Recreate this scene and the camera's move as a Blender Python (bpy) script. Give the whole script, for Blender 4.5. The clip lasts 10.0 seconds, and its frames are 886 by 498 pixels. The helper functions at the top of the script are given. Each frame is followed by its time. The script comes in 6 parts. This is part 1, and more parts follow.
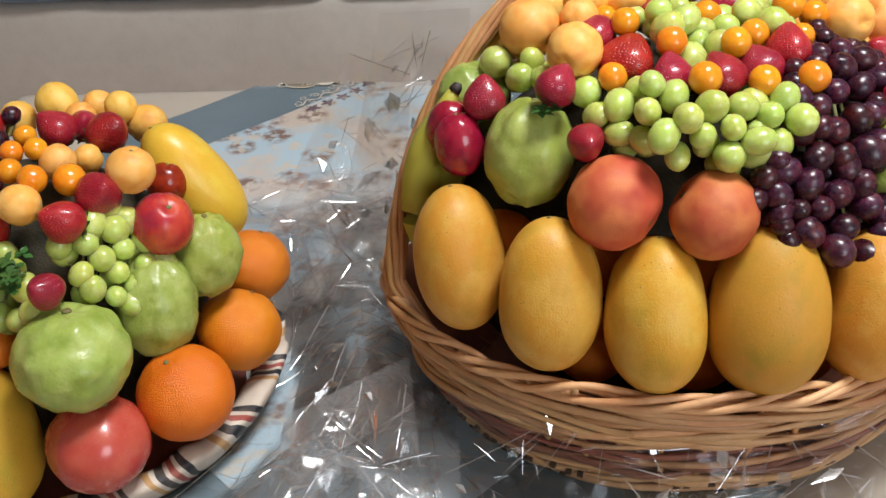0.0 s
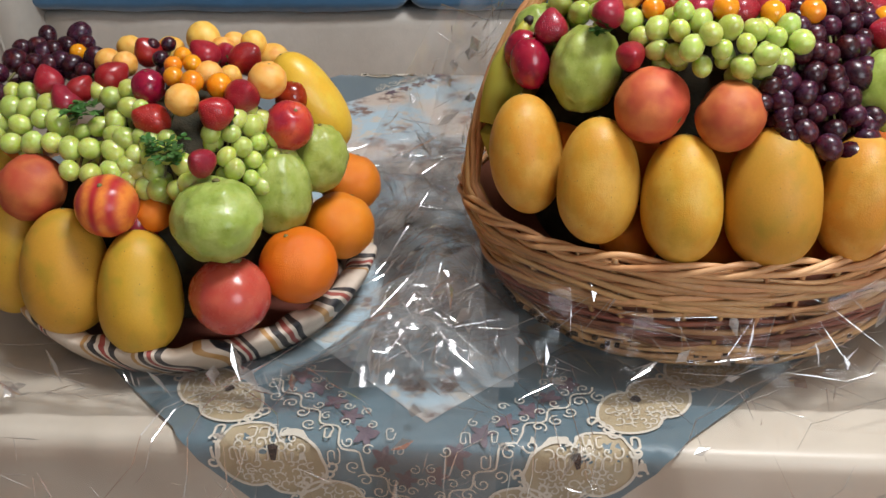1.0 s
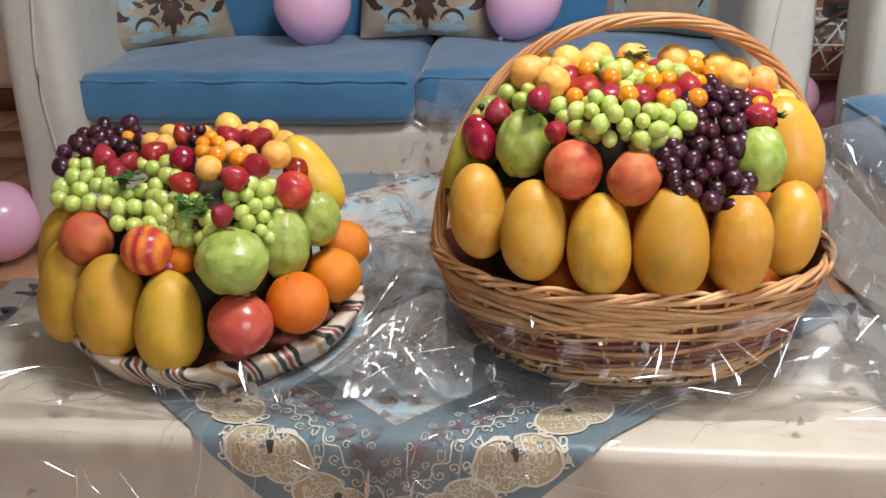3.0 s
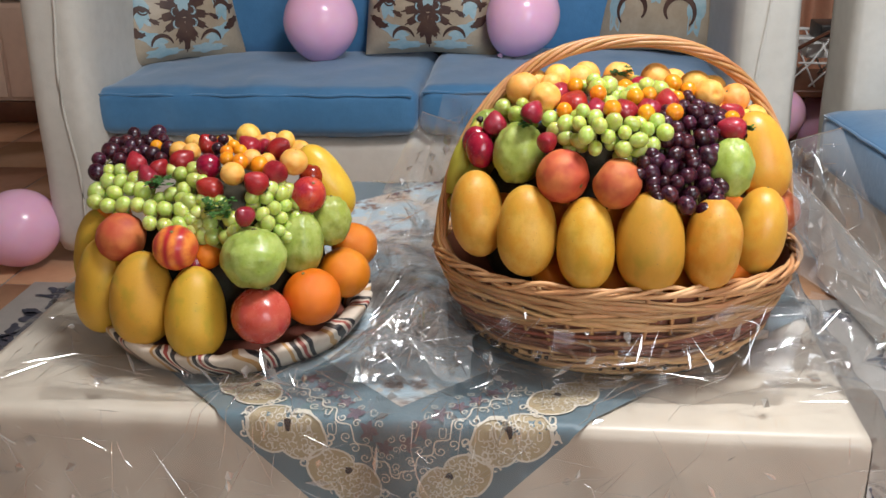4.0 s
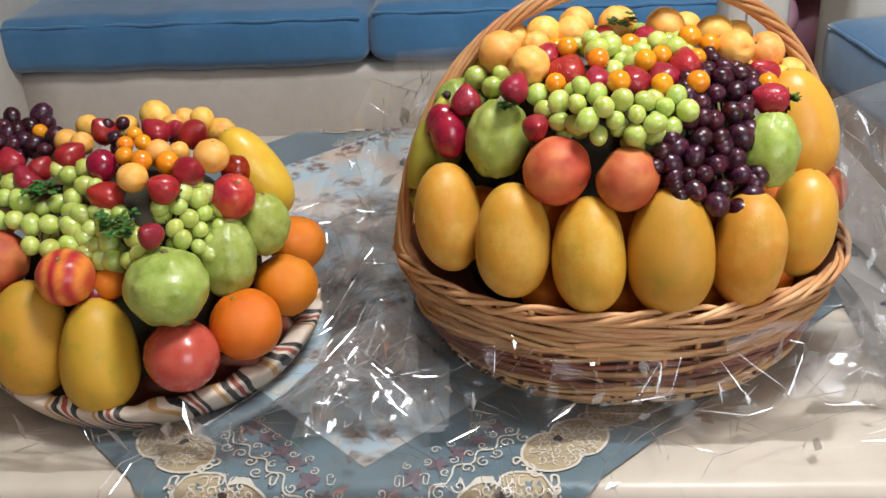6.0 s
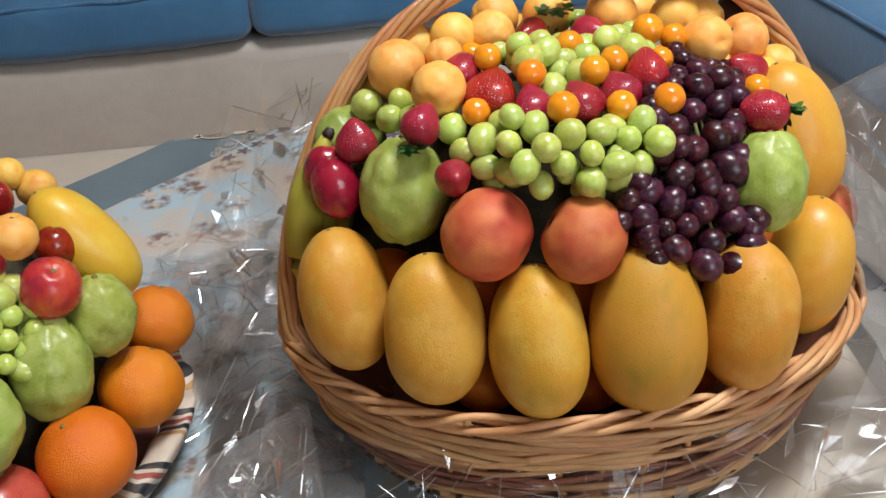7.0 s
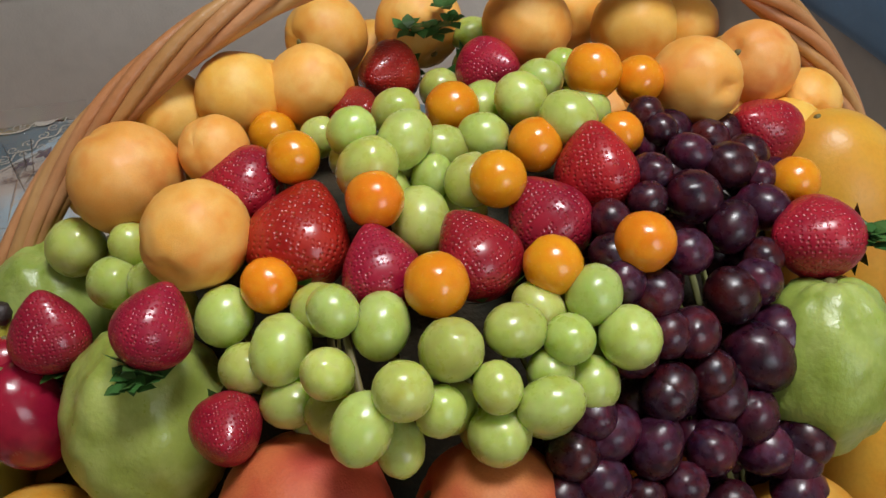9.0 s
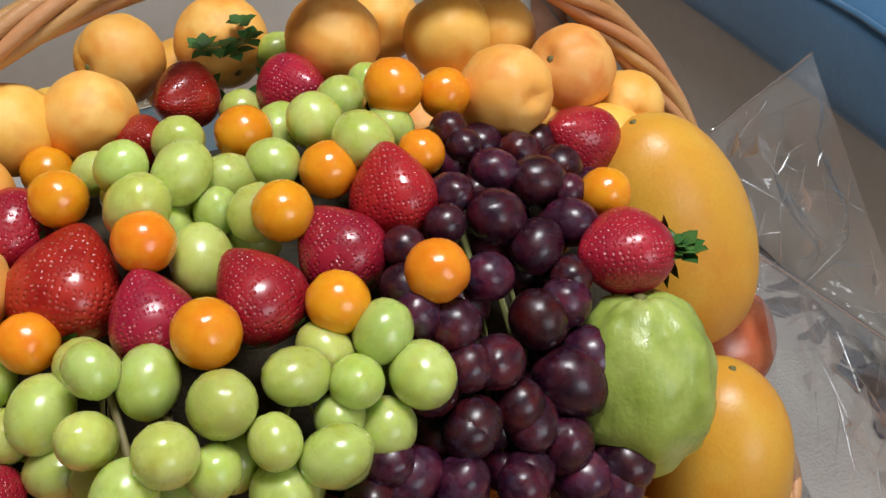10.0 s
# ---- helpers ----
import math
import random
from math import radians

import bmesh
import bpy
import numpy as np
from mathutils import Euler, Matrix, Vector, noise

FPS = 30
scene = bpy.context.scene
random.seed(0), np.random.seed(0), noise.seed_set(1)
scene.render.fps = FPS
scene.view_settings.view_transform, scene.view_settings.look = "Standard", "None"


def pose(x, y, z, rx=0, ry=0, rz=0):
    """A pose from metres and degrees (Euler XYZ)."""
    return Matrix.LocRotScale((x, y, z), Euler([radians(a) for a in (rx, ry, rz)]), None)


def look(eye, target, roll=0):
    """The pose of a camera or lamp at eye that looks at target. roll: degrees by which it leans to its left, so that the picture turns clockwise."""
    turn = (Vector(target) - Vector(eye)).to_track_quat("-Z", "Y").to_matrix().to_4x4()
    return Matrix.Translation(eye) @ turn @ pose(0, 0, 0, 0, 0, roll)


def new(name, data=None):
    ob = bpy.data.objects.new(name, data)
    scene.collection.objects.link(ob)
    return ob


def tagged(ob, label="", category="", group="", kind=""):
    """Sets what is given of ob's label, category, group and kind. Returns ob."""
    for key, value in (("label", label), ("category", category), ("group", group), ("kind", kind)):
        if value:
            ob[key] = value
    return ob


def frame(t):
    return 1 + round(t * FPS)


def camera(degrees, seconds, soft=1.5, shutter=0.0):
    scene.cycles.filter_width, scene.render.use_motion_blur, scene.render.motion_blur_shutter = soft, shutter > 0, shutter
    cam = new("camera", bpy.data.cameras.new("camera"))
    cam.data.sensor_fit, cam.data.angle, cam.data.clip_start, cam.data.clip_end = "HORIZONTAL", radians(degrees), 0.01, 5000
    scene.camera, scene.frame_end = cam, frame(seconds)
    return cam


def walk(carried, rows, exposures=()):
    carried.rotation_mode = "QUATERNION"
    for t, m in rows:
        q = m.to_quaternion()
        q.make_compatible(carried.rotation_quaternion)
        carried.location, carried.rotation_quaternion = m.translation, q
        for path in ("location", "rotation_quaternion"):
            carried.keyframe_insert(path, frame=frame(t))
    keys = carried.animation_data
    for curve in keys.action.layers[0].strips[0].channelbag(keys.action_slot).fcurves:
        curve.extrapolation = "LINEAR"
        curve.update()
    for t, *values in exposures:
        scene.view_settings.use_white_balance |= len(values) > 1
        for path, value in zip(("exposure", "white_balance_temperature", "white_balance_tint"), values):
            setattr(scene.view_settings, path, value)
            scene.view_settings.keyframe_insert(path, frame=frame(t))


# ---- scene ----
cam = camera(47.3, 10.0)
PATH = [
    (0, (0.098, 0.042, 1.12), (0.048, 1.723, 0.037), -2.2),
    (0.5, (0.103, -0.097, 1.093), (0.011, 1.627, 0.084), -0.3),
    (1, (0.077, -0.214, 1.087), (-0.056, 1.529, 0.115), -1.1),
    (1.5, (0.086, -0.279, 1.089), (-0.052, 1.531, 0.251), -1.2),
    (2, (0.136, -0.351, 1.069), (-0.037, 1.487, 0.3), -1.3),
    (3.5, (0.176, -0.546, 1.125), (-0.022, 1.306, 0.396), -1.3),
    (4, (0.183, -0.604, 1.132), (-0.015, 1.253, 0.419), -1.1),
    (4.5, (0.173, -0.568, 1.13), (-0.02, 1.282, 0.394), -1.2),
    (5, (0.132, -0.523, 1.163), (-0.039, 1.302, 0.363), -1.3),
    (5.2, (0.118, -0.513, 1.167), (-0.038, 1.304, 0.345), -1.3),
    (6.3, (0.18, -0.164, 1.136), (0.063, 1.586, 0.175), -3.2),
    (6.5, (0.195, -0.102, 1.124), (0.092, 1.635, 0.138), -2.9),
    (7, (0.163, 0.034, 1.126), (0.187, 1.748, 0.094), -5.2),
    (7.5, (0.15, 0.167, 1.113), (0.274, 1.829, 0.008), -4.6),
    (8, (0.198, 0.311, 1.094), (0.319, 1.928, -0.076), -5.1),
    (8.5, (0.222, 0.4, 1.072), (0.344, 1.992, -0.132), -5.6),
    (9, (0.25, 0.434, 1.061), (0.378, 2.006, -0.169), -6.1),
    (9.5, (0.303, 0.458, 1.055), (0.511, 2.014, -0.184), -6.5),
    (10, (0.303, 0.453, 1.052), (0.588, 1.989, -0.197), -5.8),
]
EXPOSURES = [(0, -0.16), (0.5, -0.22), (1, -0.18), (2, -0.08), (3.5, 0.04), (5.2, -0.06), (6.3, -0.14), (7.5, -0.48), (8.5, -0.84), (9, -0.88), (10, -0.66)]
walk(cam, [(t, look(eye, target, roll)) for t, eye, target, roll in PATH], EXPOSURES)

# world, window light, exposure
world = bpy.data.worlds.new("sky")
scene.world = world
world.use_nodes = True
wn = world.node_tree
sky = wn.nodes.new("ShaderNodeTexSky")
sky.sky_type = "NISHITA"
sky.sun_disc = False
sky.sun_elevation, sky.sun_rotation = radians(40), radians(150)
wn.links.new(sky.outputs[0], wn.nodes["Background"].inputs[0])
wn.nodes["Background"].inputs[1].default_value = 0.12


def area(name, loc, target, sx, sy, watts, colour):
    d = bpy.data.lights.new(name, "AREA")
    d.shape, d.size, d.size_y, d.energy, d.color = "RECTANGLE", sx, sy, watts, colour
    o = new(name, d)
    o.matrix_world = look(loc, target)
    return o


area("window_light", (1.9, -2.36, 1.75), (1.2, 0.0, 1.20), 1.7, 1.5, 48, (0.86, 0.93, 1.0))
area("ceiling_lamp_light", (0.66, 0.55, 2.62), (0.66, 0.55, 0), 0.60, 0.42, 60, (0.95, 0.965, 0.98))


# ---- materials ----
def mat(name, rough=0.5, metal=0.0, spec=0.5, sss=0.0, coat=0.0):
    m = bpy.data.materials.new(name)
    m.use_nodes = True
    b = m.node_tree.nodes["Principled BSDF"]
    b.inputs["Roughness"].default_value = rough
    b.inputs["Metallic"].default_value = metal
    b.inputs["Specular IOR Level"].default_value = spec
    b.inputs["Coat Weight"].default_value = coat
    if sss:
        b.inputs["Subsurface Weight"].default_value = sss
        b.inputs["Subsurface Radius"].default_value = (1.0, 0.6, 0.25)
        b.inputs["Subsurface Scale"].default_value = 0.006
    return m, m.node_tree, b


def node(nt, kind, **props):
    n = nt.nodes.new(kind)
    for k, v in props.items():
        n.inputs[k].default_value = v
    return n


def coords(nt, which="Object"):
    return nt.nodes.new("ShaderNodeTexCoord").outputs[which]


def noise_fac(nt, vec, scale, lo, hi, detail=3.0, rough=0.55):
    n = node(nt, "ShaderNodeTexNoise", Scale=scale, Detail=detail, Roughness=rough)
    nt.links.new(vec, n.inputs["Vector"])
    r = nt.nodes.new("ShaderNodeMapRange")
    r.inputs[1].default_value, r.inputs[2].default_value = lo, hi
    nt.links.new(n.outputs["Fac"], r.inputs[0])
    return r.outputs[0]


def mix(nt, fac, a, b):
    n = nt.nodes.new("ShaderNodeMix")
    n.data_type = "RGBA"
    for sock, v in ((n.inputs[0], fac), (n.inputs[6], a), (n.inputs[7], b)):
        if isinstance(v, (int, float)):
            sock.default_value = v
        elif isinstance(v, tuple):
            sock.default_value = (*v, 1)
        else:
            nt.links.new(v, sock)
    return n.outputs[2]


def mathn(nt, op, a, b=0.0):
    n = nt.nodes.new("ShaderNodeMath")
    n.operation = op
    for sock, v in ((n.inputs[0], a), (n.inputs[1], b)):
        if isinstance(v, (int, float)):
            sock.default_value = v
        else:
            nt.links.new(v, sock)
    return n.outputs[0]


def jitter(nt, col, hue=0.03, val=0.25):
    """Vary a colour a little from object to object."""
    info = nt.nodes.new("ShaderNodeObjectInfo")
    h = nt.nodes.new("ShaderNodeHueSaturation")
    r = info.outputs["Random"]
    nt.links.new(mathn(nt, "ADD", mathn(nt, "MULTIPLY", r, hue), 0.5 - hue / 2), h.inputs["Hue"])
    r2 = mathn(nt, "FRACT", mathn(nt, "MULTIPLY", r, 17.3))
    nt.links.new(mathn(nt, "ADD", mathn(nt, "MULTIPLY", r2, val), 1 - val / 2), h.inputs["Value"])
    nt.links.new(col, h.inputs["Color"])
    return h.outputs[0]


def bump(nt, b, height, strength, dist):
    n = node(nt, "ShaderNodeBump", Strength=strength, Distance=dist)
    nt.links.new(height, n.inputs["Height"])
    nt.links.new(n.outputs[0], b.inputs["Normal"])


def shifted(nt):
    """Object coordinates moved by a random step, so that no two fruits share a pattern."""
    info = nt.nodes.new("ShaderNodeObjectInfo")
    a = nt.nodes.new("ShaderNodeVectorMath")
    a.operation = "ADD"
    c = nt.nodes.new("ShaderNodeCombineXYZ")
    nt.links.new(mathn(nt, "MULTIPLY", info.outputs["Random"], 40.0), c.inputs[0])
    nt.links.new(mathn(nt, "MULTIPLY", info.outputs["Random"], 23.0), c.inputs[1])
    nt.links.new(coords(nt), a.inputs[0])
    nt.links.new(c.outputs[0], a.inputs[1])
    return a.outputs[0]


def fruit_mat(name, base, second, third=None, rough=0.4, sc=1.6, fine=30.0, bumps=0.1, sss=0.12, speck=None, lo=0.4, hi=0.65, spec=0.5, hue=0.03, val=0.2, top=None, coat=0.0):
    m, nt, b = mat(name, rough, 0, spec, sss, coat)
    v = shifted(nt)
    c = mix(nt, noise_fac(nt, v, sc, lo, hi), base, second)
    if top:
        sep = nt.nodes.new("ShaderNodeSeparateXYZ")
        nt.links.new(coords(nt), sep.inputs[0])
        r = nt.nodes.new("ShaderNodeMapRange")
        r.inputs[1].default_value, r.inputs[2].default_value = top[1], top[2]
        nt.links.new(sep.outputs[2], r.inputs[0])
        c = mix(nt, mathn(nt, "MULTIPLY", r.outputs[0], top[3]), c, top[0])
    if third:
        c = mix(nt, mathn(nt, "MULTIPLY", noise_fac(nt, v, sc * 0.9 + 0.37, 0.52, 0.72, 2), 0.85), c, third)
    if speck:
        vo = node(nt, "ShaderNodeTexVoronoi", Scale=speck[1])
        nt.links.new(v, vo.inputs["Vector"])
        f = nt.nodes.new("ShaderNodeMapRange")
        f.inputs[1].default_value, f.inputs[2].default_value = speck[2], speck[2] * 0.4
        nt.links.new(vo.outputs["Distance"], f.inputs[0])
        c = mix(nt, mathn(nt, "MULTIPLY", f.outputs[0], mathn(nt, "MULTIPLY", noise_fac(nt, v, 2.3, 0.45, 0.6), speck[3])), c, speck[0])
    c = mix(nt, mathn(nt, "MULTIPLY", noise_fac(nt, v, fine, 0.4, 0.7), 0.18), c, tuple(x * 0.6 for x in base))
    nt.links.new(jitter(nt, c, hue, val), b.inputs["Base Color"])
    nt.links.new(mathn(nt, "ADD", mathn(nt, "MULTIPLY", noise_fac(nt, v, sc * 3, 0.3, 0.7), 0.18), rough - 0.08), b.inputs["Roughness"])
    bump(nt, b, noise_fac(nt, v, fine, 0.2, 0.8, 2), bumps, 0.002)
    return m


MANGO = fruit_mat("mango_skin", (0.60, 0.285, 0.030), (0.64, 0.36, 0.060), (0.50, 0.285, 0.030), 0.46, 1.5, 26, 0.14, spec=0.36, lo=0.42, hi=0.60, speck=((0.13, 0.06, 0.025), 7.5, 0.13, 1.0), val=0.16, hue=0.02)
MANGO_DULL = fruit_mat("green_flushed_mango_skin", (0.57, 0.31, 0.034), (0.53, 0.30, 0.030), (0.36, 0.265, 0.023), 0.50, 1.1, 26, 0.08, spec=0.36, lo=0.42, hi=0.60, speck=((0.12, 0.07, 0.03), 7.5, 0.12, 1.0), val=0.14, hue=0.02)
MELON = fruit_mat("yellow_mango_skin", (0.731, 0.432, 0.045), (0.697, 0.36, 0.0338), (0.748, 0.512, 0.075), 0.36, 1.0, 22, 0.05, speck=((0.3, 0.16, 0.04), 7.0, 0.06, 0.7), val=0.1)
ORANGE = fruit_mat("orange_peel", (0.82, 0.225, 0.008), (0.77, 0.185, 0.007), None, 0.40, 1.4, 34, 0.45, val=0.12, hue=0.015)
PEACH = fruit_mat("peach_skin", (0.51, 0.0713, 0.032), (0.68, 0.225, 0.064), (0.374, 0.0263, 0.02), 0.62, 0.75, 34, 0.15, 0.15, lo=0.38, hi=0.68, val=0.12)
NECTAR = fruit_mat("nectarine_skin", (0.414, 0.027, 0.027), (0.612, 0.117, 0.036), (0.18, 0.0108, 0.036), 0.28, 0.8, 20, 0.04, 0.1, lo=0.42, hi=0.66)
PLUM = fruit_mat("plum_skin", (0.234, 0.0045, 0.0108), (0.324, 0.0108, 0.0135), (0.135, 0.0036, 0.0126), 0.2, 1.3, 30, 0.03, 0.08, coat=0.3)
POME = fruit_mat("pomegranate_skin", (0.558, 0.117, 0.054), (0.603, 0.171, 0.081), (0.504, 0.0765, 0.036), 0.24, 1.2, 24, 0.05, 0.08, coat=0.25)
GUAVA = fruit_mat("guava_skin", (0.32, 0.40, 0.075), (0.41, 0.48, 0.13), (0.24, 0.31, 0.045), 0.34, 2.2, 14, 0.10, 0.15, speck=((0.18, 0.2, 0.06), 8.0, 0.08, 0.7))
APRICOT = fruit_mat("apricot_skin", (0.86, 0.43, 0.075), (0.89, 0.53, 0.14), (0.80, 0.32, 0.045), 0.5, 1.3, 40, 0.10, 0.18, val=0.16, hue=0.03)
PHYSALIS = fruit_mat("physalis_skin", (0.855, 0.324, 0.014), (0.836, 0.252, 0.009), None, 0.2, 1.5, 20, 0.03, 0.2, val=0.14, hue=0.02, coat=0.25)
GREEN = fruit_mat("green_grape_skin", (0.47, 0.55, 0.13), (0.55, 0.63, 0.20), (0.45, 0.48, 0.085), 0.30, 0.7, 3, 0.0, 0.9, val=0.20, hue=0.03, spec=0.5, coat=0.5, speck=((0.30, 0.26, 0.10), 3.2, 0.07, 0.3))
GREEN.node_tree.nodes["Principled BSDF"].inputs["Subsurface Radius"].default_value = (0.7, 1.0, 0.3)
GREEN.node_tree.nodes["Principled BSDF"].inputs["Subsurface Scale"].default_value = 0.010
GREEN.node_tree.nodes["Principled BSDF"].inputs["Coat Roughness"].default_value = 0.20
REDG = fruit_mat("red_grape_skin", (0.028, 0.004, 0.012), (0.080, 0.008, 0.017), (0.009, 0.0024, 0.013), 0.29, 1.1, 6, 0.0, 0.25, val=0.7, hue=0.05, spec=0.45, coat=0.1, speck=((0.12, 0.09, 0.15), 1.4, 0.8, 0.22))
REDG.node_tree.nodes["Principled BSDF"].inputs["Coat Roughness"].default_value = 0.22
BANANA = fruit_mat("banana_peel", (0.52, 0.42, 0.05), (0.38, 0.36, 0.05), (0.10, 0.075, 0.02), 0.5, 2.5, 20, 0.06, 0.05)
LEAF = fruit_mat("leaf_green", (0.035, 0.11, 0.02), (0.06, 0.17, 0.035), None, 0.45, 2.0, 18, 0.2, 0.0, val=0.4)
STEM = fruit_mat("stem_brown_green", (0.16, 0.17, 0.05), (0.20, 0.13, 0.05), None, 0.6, 3.0, 30, 0.2, 0.0)
# near-black colour of the added filler mounds, painted as shade between the fruit
GAP_SHADE = fruit_mat("dark_filler_gap_shade", (0.025, 0.022, 0.012), (0.05, 0.035, 0.018), None, 0.9, 6.0, 60, 0.4, 0.0)


def strawberry_mat():
    m, nt, b = mat("strawberry_skin", 0.28, 0, 0.5, 0.1, 0.2)
    v = shifted(nt)
    c = mix(nt, noise_fac(nt, v, 1.4, 0.35, 0.7), (0.27, 0.006, 0.020), (0.40, 0.016, 0.028))
    vo = node(nt, "ShaderNodeTexVoronoi", Scale=8.5, Randomness=0.4)
    nt.links.new(coords(nt), vo.inputs["Vector"])
    f = nt.nodes.new("ShaderNodeMapRange")
    f.inputs[1].default_value, f.inputs[2].default_value = 0.20, 0.10
    nt.links.new(vo.outputs["Distance"], f.inputs[0])
    c = mix(nt, mathn(nt, "MULTIPLY", f.outputs[0], 0.30), c, (0.74, 0.34, 0.20))
    nt.links.new(jitter(nt, c, 0.02, 0.3), b.inputs["Base Color"])
    pit = nt.nodes.new("ShaderNodeMapRange")
    pit.inputs[1].default_value, pit.inputs[2].default_value = 0.05, 0.45
    nt.links.new(vo.outputs["Distance"], pit.inputs[0])
    bump(nt, b, pit.outputs[0], 0.45, 0.0020)
    return m


BERRY = strawberry_mat()


def striped_nectarine():
    m, nt, b = mat("striped_nectarine_skin", 0.3, 0, 0.5, 0.1)
    v = coords(nt)
    w = node(nt, "ShaderNodeTexWave", Scale=0.55, Distortion=2.2, Detail=2.0)
    w.inputs["Phase Offset"].default_value = 1.0
    nt.links.new(v, w.inputs["Vector"])
    c = mix(nt, w.outputs["Fac"], (0.42, 0.02, 0.03), (0.80, 0.26, 0.05))
    c = mix(nt, mathn(nt, "MULTIPLY", noise_fac(nt, v, 3.0, 0.45, 0.7), 0.6), c, (0.55, 0.04, 0.03))
    nt.links.new(c, b.inputs["Base Color"])
    bump(nt, b, noise_fac(nt, v, 30, 0.2, 0.8), 0.05, 0.002)
    return m


STRIPED = striped_nectarine()


def plain_mat(name, a, b2, rough, sc, bumps=0.2, fine=120.0, dist=0.001, metal=0.0, spec=0.4, var=0.0):
    m, nt, b = mat(name, rough, metal, spec)
    v = coords(nt)
    c = mix(nt, noise_fac(nt, v, sc, 0.35, 0.65), a, b2)
    c = mix(nt, mathn(nt, "MULTIPLY", noise_fac(nt, v, sc * 9, 0.4, 0.75), 0.22), c, tuple(x * 0.75 for x in a))
    if var:
        c = jitter(nt, c, 0.02, var)
    nt.links.new(c, b.inputs["Base Color"])
    bump(nt, b, noise_fac(nt, v, fine, 0.2, 0.8, 4), bumps, dist)
    return m


WICKER = plain_mat("natural_wicker", (0.50, 0.25, 0.105), (0.68, 0.41, 0.20), 0.42, 14.0, 0.4, 160, var=0.35)
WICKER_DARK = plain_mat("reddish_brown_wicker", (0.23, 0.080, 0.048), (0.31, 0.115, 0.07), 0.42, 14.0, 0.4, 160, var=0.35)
WICKER_HANDLE = plain_mat("honey_wicker_rope", (0.45, 0.20, 0.075), (0.55, 0.29, 0.125), 0.38, 18.0, 0.4, 200, var=0.2)
WICKER_CHECK = plain_mat("dark_check_strip", (0.06, 0.035, 0.02), (0.10, 0.06, 0.03), 0.5, 20.0)
CREAM = plain_mat("cream_satin_tablecloth", (0.66, 0.58, 0.48), (0.70, 0.63, 0.53), 0.36, 3.0, 0.12, 300, 0.0006)
RUNNER = plain_mat("grey_blue_satin_cloth", (0.105, 0.175, 0.215), (0.14, 0.22, 0.26), 0.42, 6.0, 0.2, 300, 0.0005)
RUNNER.node_tree.nodes["Principled BSDF"].inputs["Sheen Weight"].default_value = 0.7
TAN = plain_mat("tan_embroidery", (0.46, 0.36, 0.22), (0.54, 0.44, 0.28), 0.5, 30.0, 0.4, 400)
IVORY = plain_mat("ivory_thread", (0.72, 0.66, 0.55), (0.80, 0.74, 0.64), 0.5, 30.0, 0.4, 400)
PURPLE = plain_mat("dusky_mauve_embroidery", (0.15, 0.105, 0.135), (0.21, 0.15, 0.175), 0.5, 30.0, 0.4, 400)
BLACKT = plain_mat("black_brown_thread", (0.03, 0.02, 0.02), (0.05, 0.035, 0.03), 0.5, 30.0, 0.4, 400)
VELVET = plain_mat("blue_velvet", (0.045, 0.17, 0.34), (0.07, 0.22, 0.42), 0.75, 5.0, 0.25, 90, 0.002)
VELVET.node_tree.nodes["Principled BSDF"].inputs["Sheen Weight"].default_value = 0.5
SOFA = plain_mat("pale_grey_beige_upholstery", (0.58, 0.55, 0.49), (0.65, 0.62, 0.56), 0.6, 4.0, 0.3, 220, 0.001)
SOFA_BASE = plain_mat("beige_sofa_base", (0.70, 0.65, 0.58), (0.75, 0.70, 0.63), 0.6, 4.0, 0.3, 220, 0.001)
PILLOW = plain_mat("champagne_satin", (0.38, 0.30, 0.21), (0.46, 0.38, 0.28), 0.32, 12.0, 0.25, 160, 0.001)
DAMASK = plain_mat("dark_brown_damask", (0.055, 0.025, 0.02), (0.09, 0.045, 0.03), 0.5, 20.0, 0.3, 200)
TEAL = plain_mat("pale_blue_damask", (0.26, 0.42, 0.48), (0.40, 0.52, 0.55), 0.4, 20.0, 0.3, 200)


def floral_mat():
    m, nt, b = mat("faded_floral_weave", 0.5)
    v = coords(nt)
    c = mix(nt, noise_fac(nt, v, 7.0, 0.42, 0.55, 2), (0.66, 0.56, 0.48), (0.50, 0.64, 0.72))
    vo = node(nt, "ShaderNodeTexVoronoi", Scale=16.0)
    nt.links.new(v, vo.inputs["Vector"])
    f = nt.nodes.new("ShaderNodeMapRange")
    f.inputs[1].default_value, f.inputs[2].default_value = 0.45, 0.30
    nt.links.new(vo.outputs["Distance"], f.inputs[0])
    c = mix(nt, mathn(nt, "MULTIPLY", f.outputs[0], noise_fac(nt, v, 60.0, 0.4, 0.6, 2)), c, (0.26, 0.17, 0.14))
    c = mix(nt, mathn(nt, "MULTIPLY", noise_fac(nt, v, 45.0, 0.55, 0.62, 3), 0.8), c, (0.68, 0.60, 0.50))
    nt.links.new(c, b.inputs["Base Color"])
    bump(nt, b, noise_fac(nt, v, 250, 0.2, 0.8), 0.3, 0.0006)
    return m


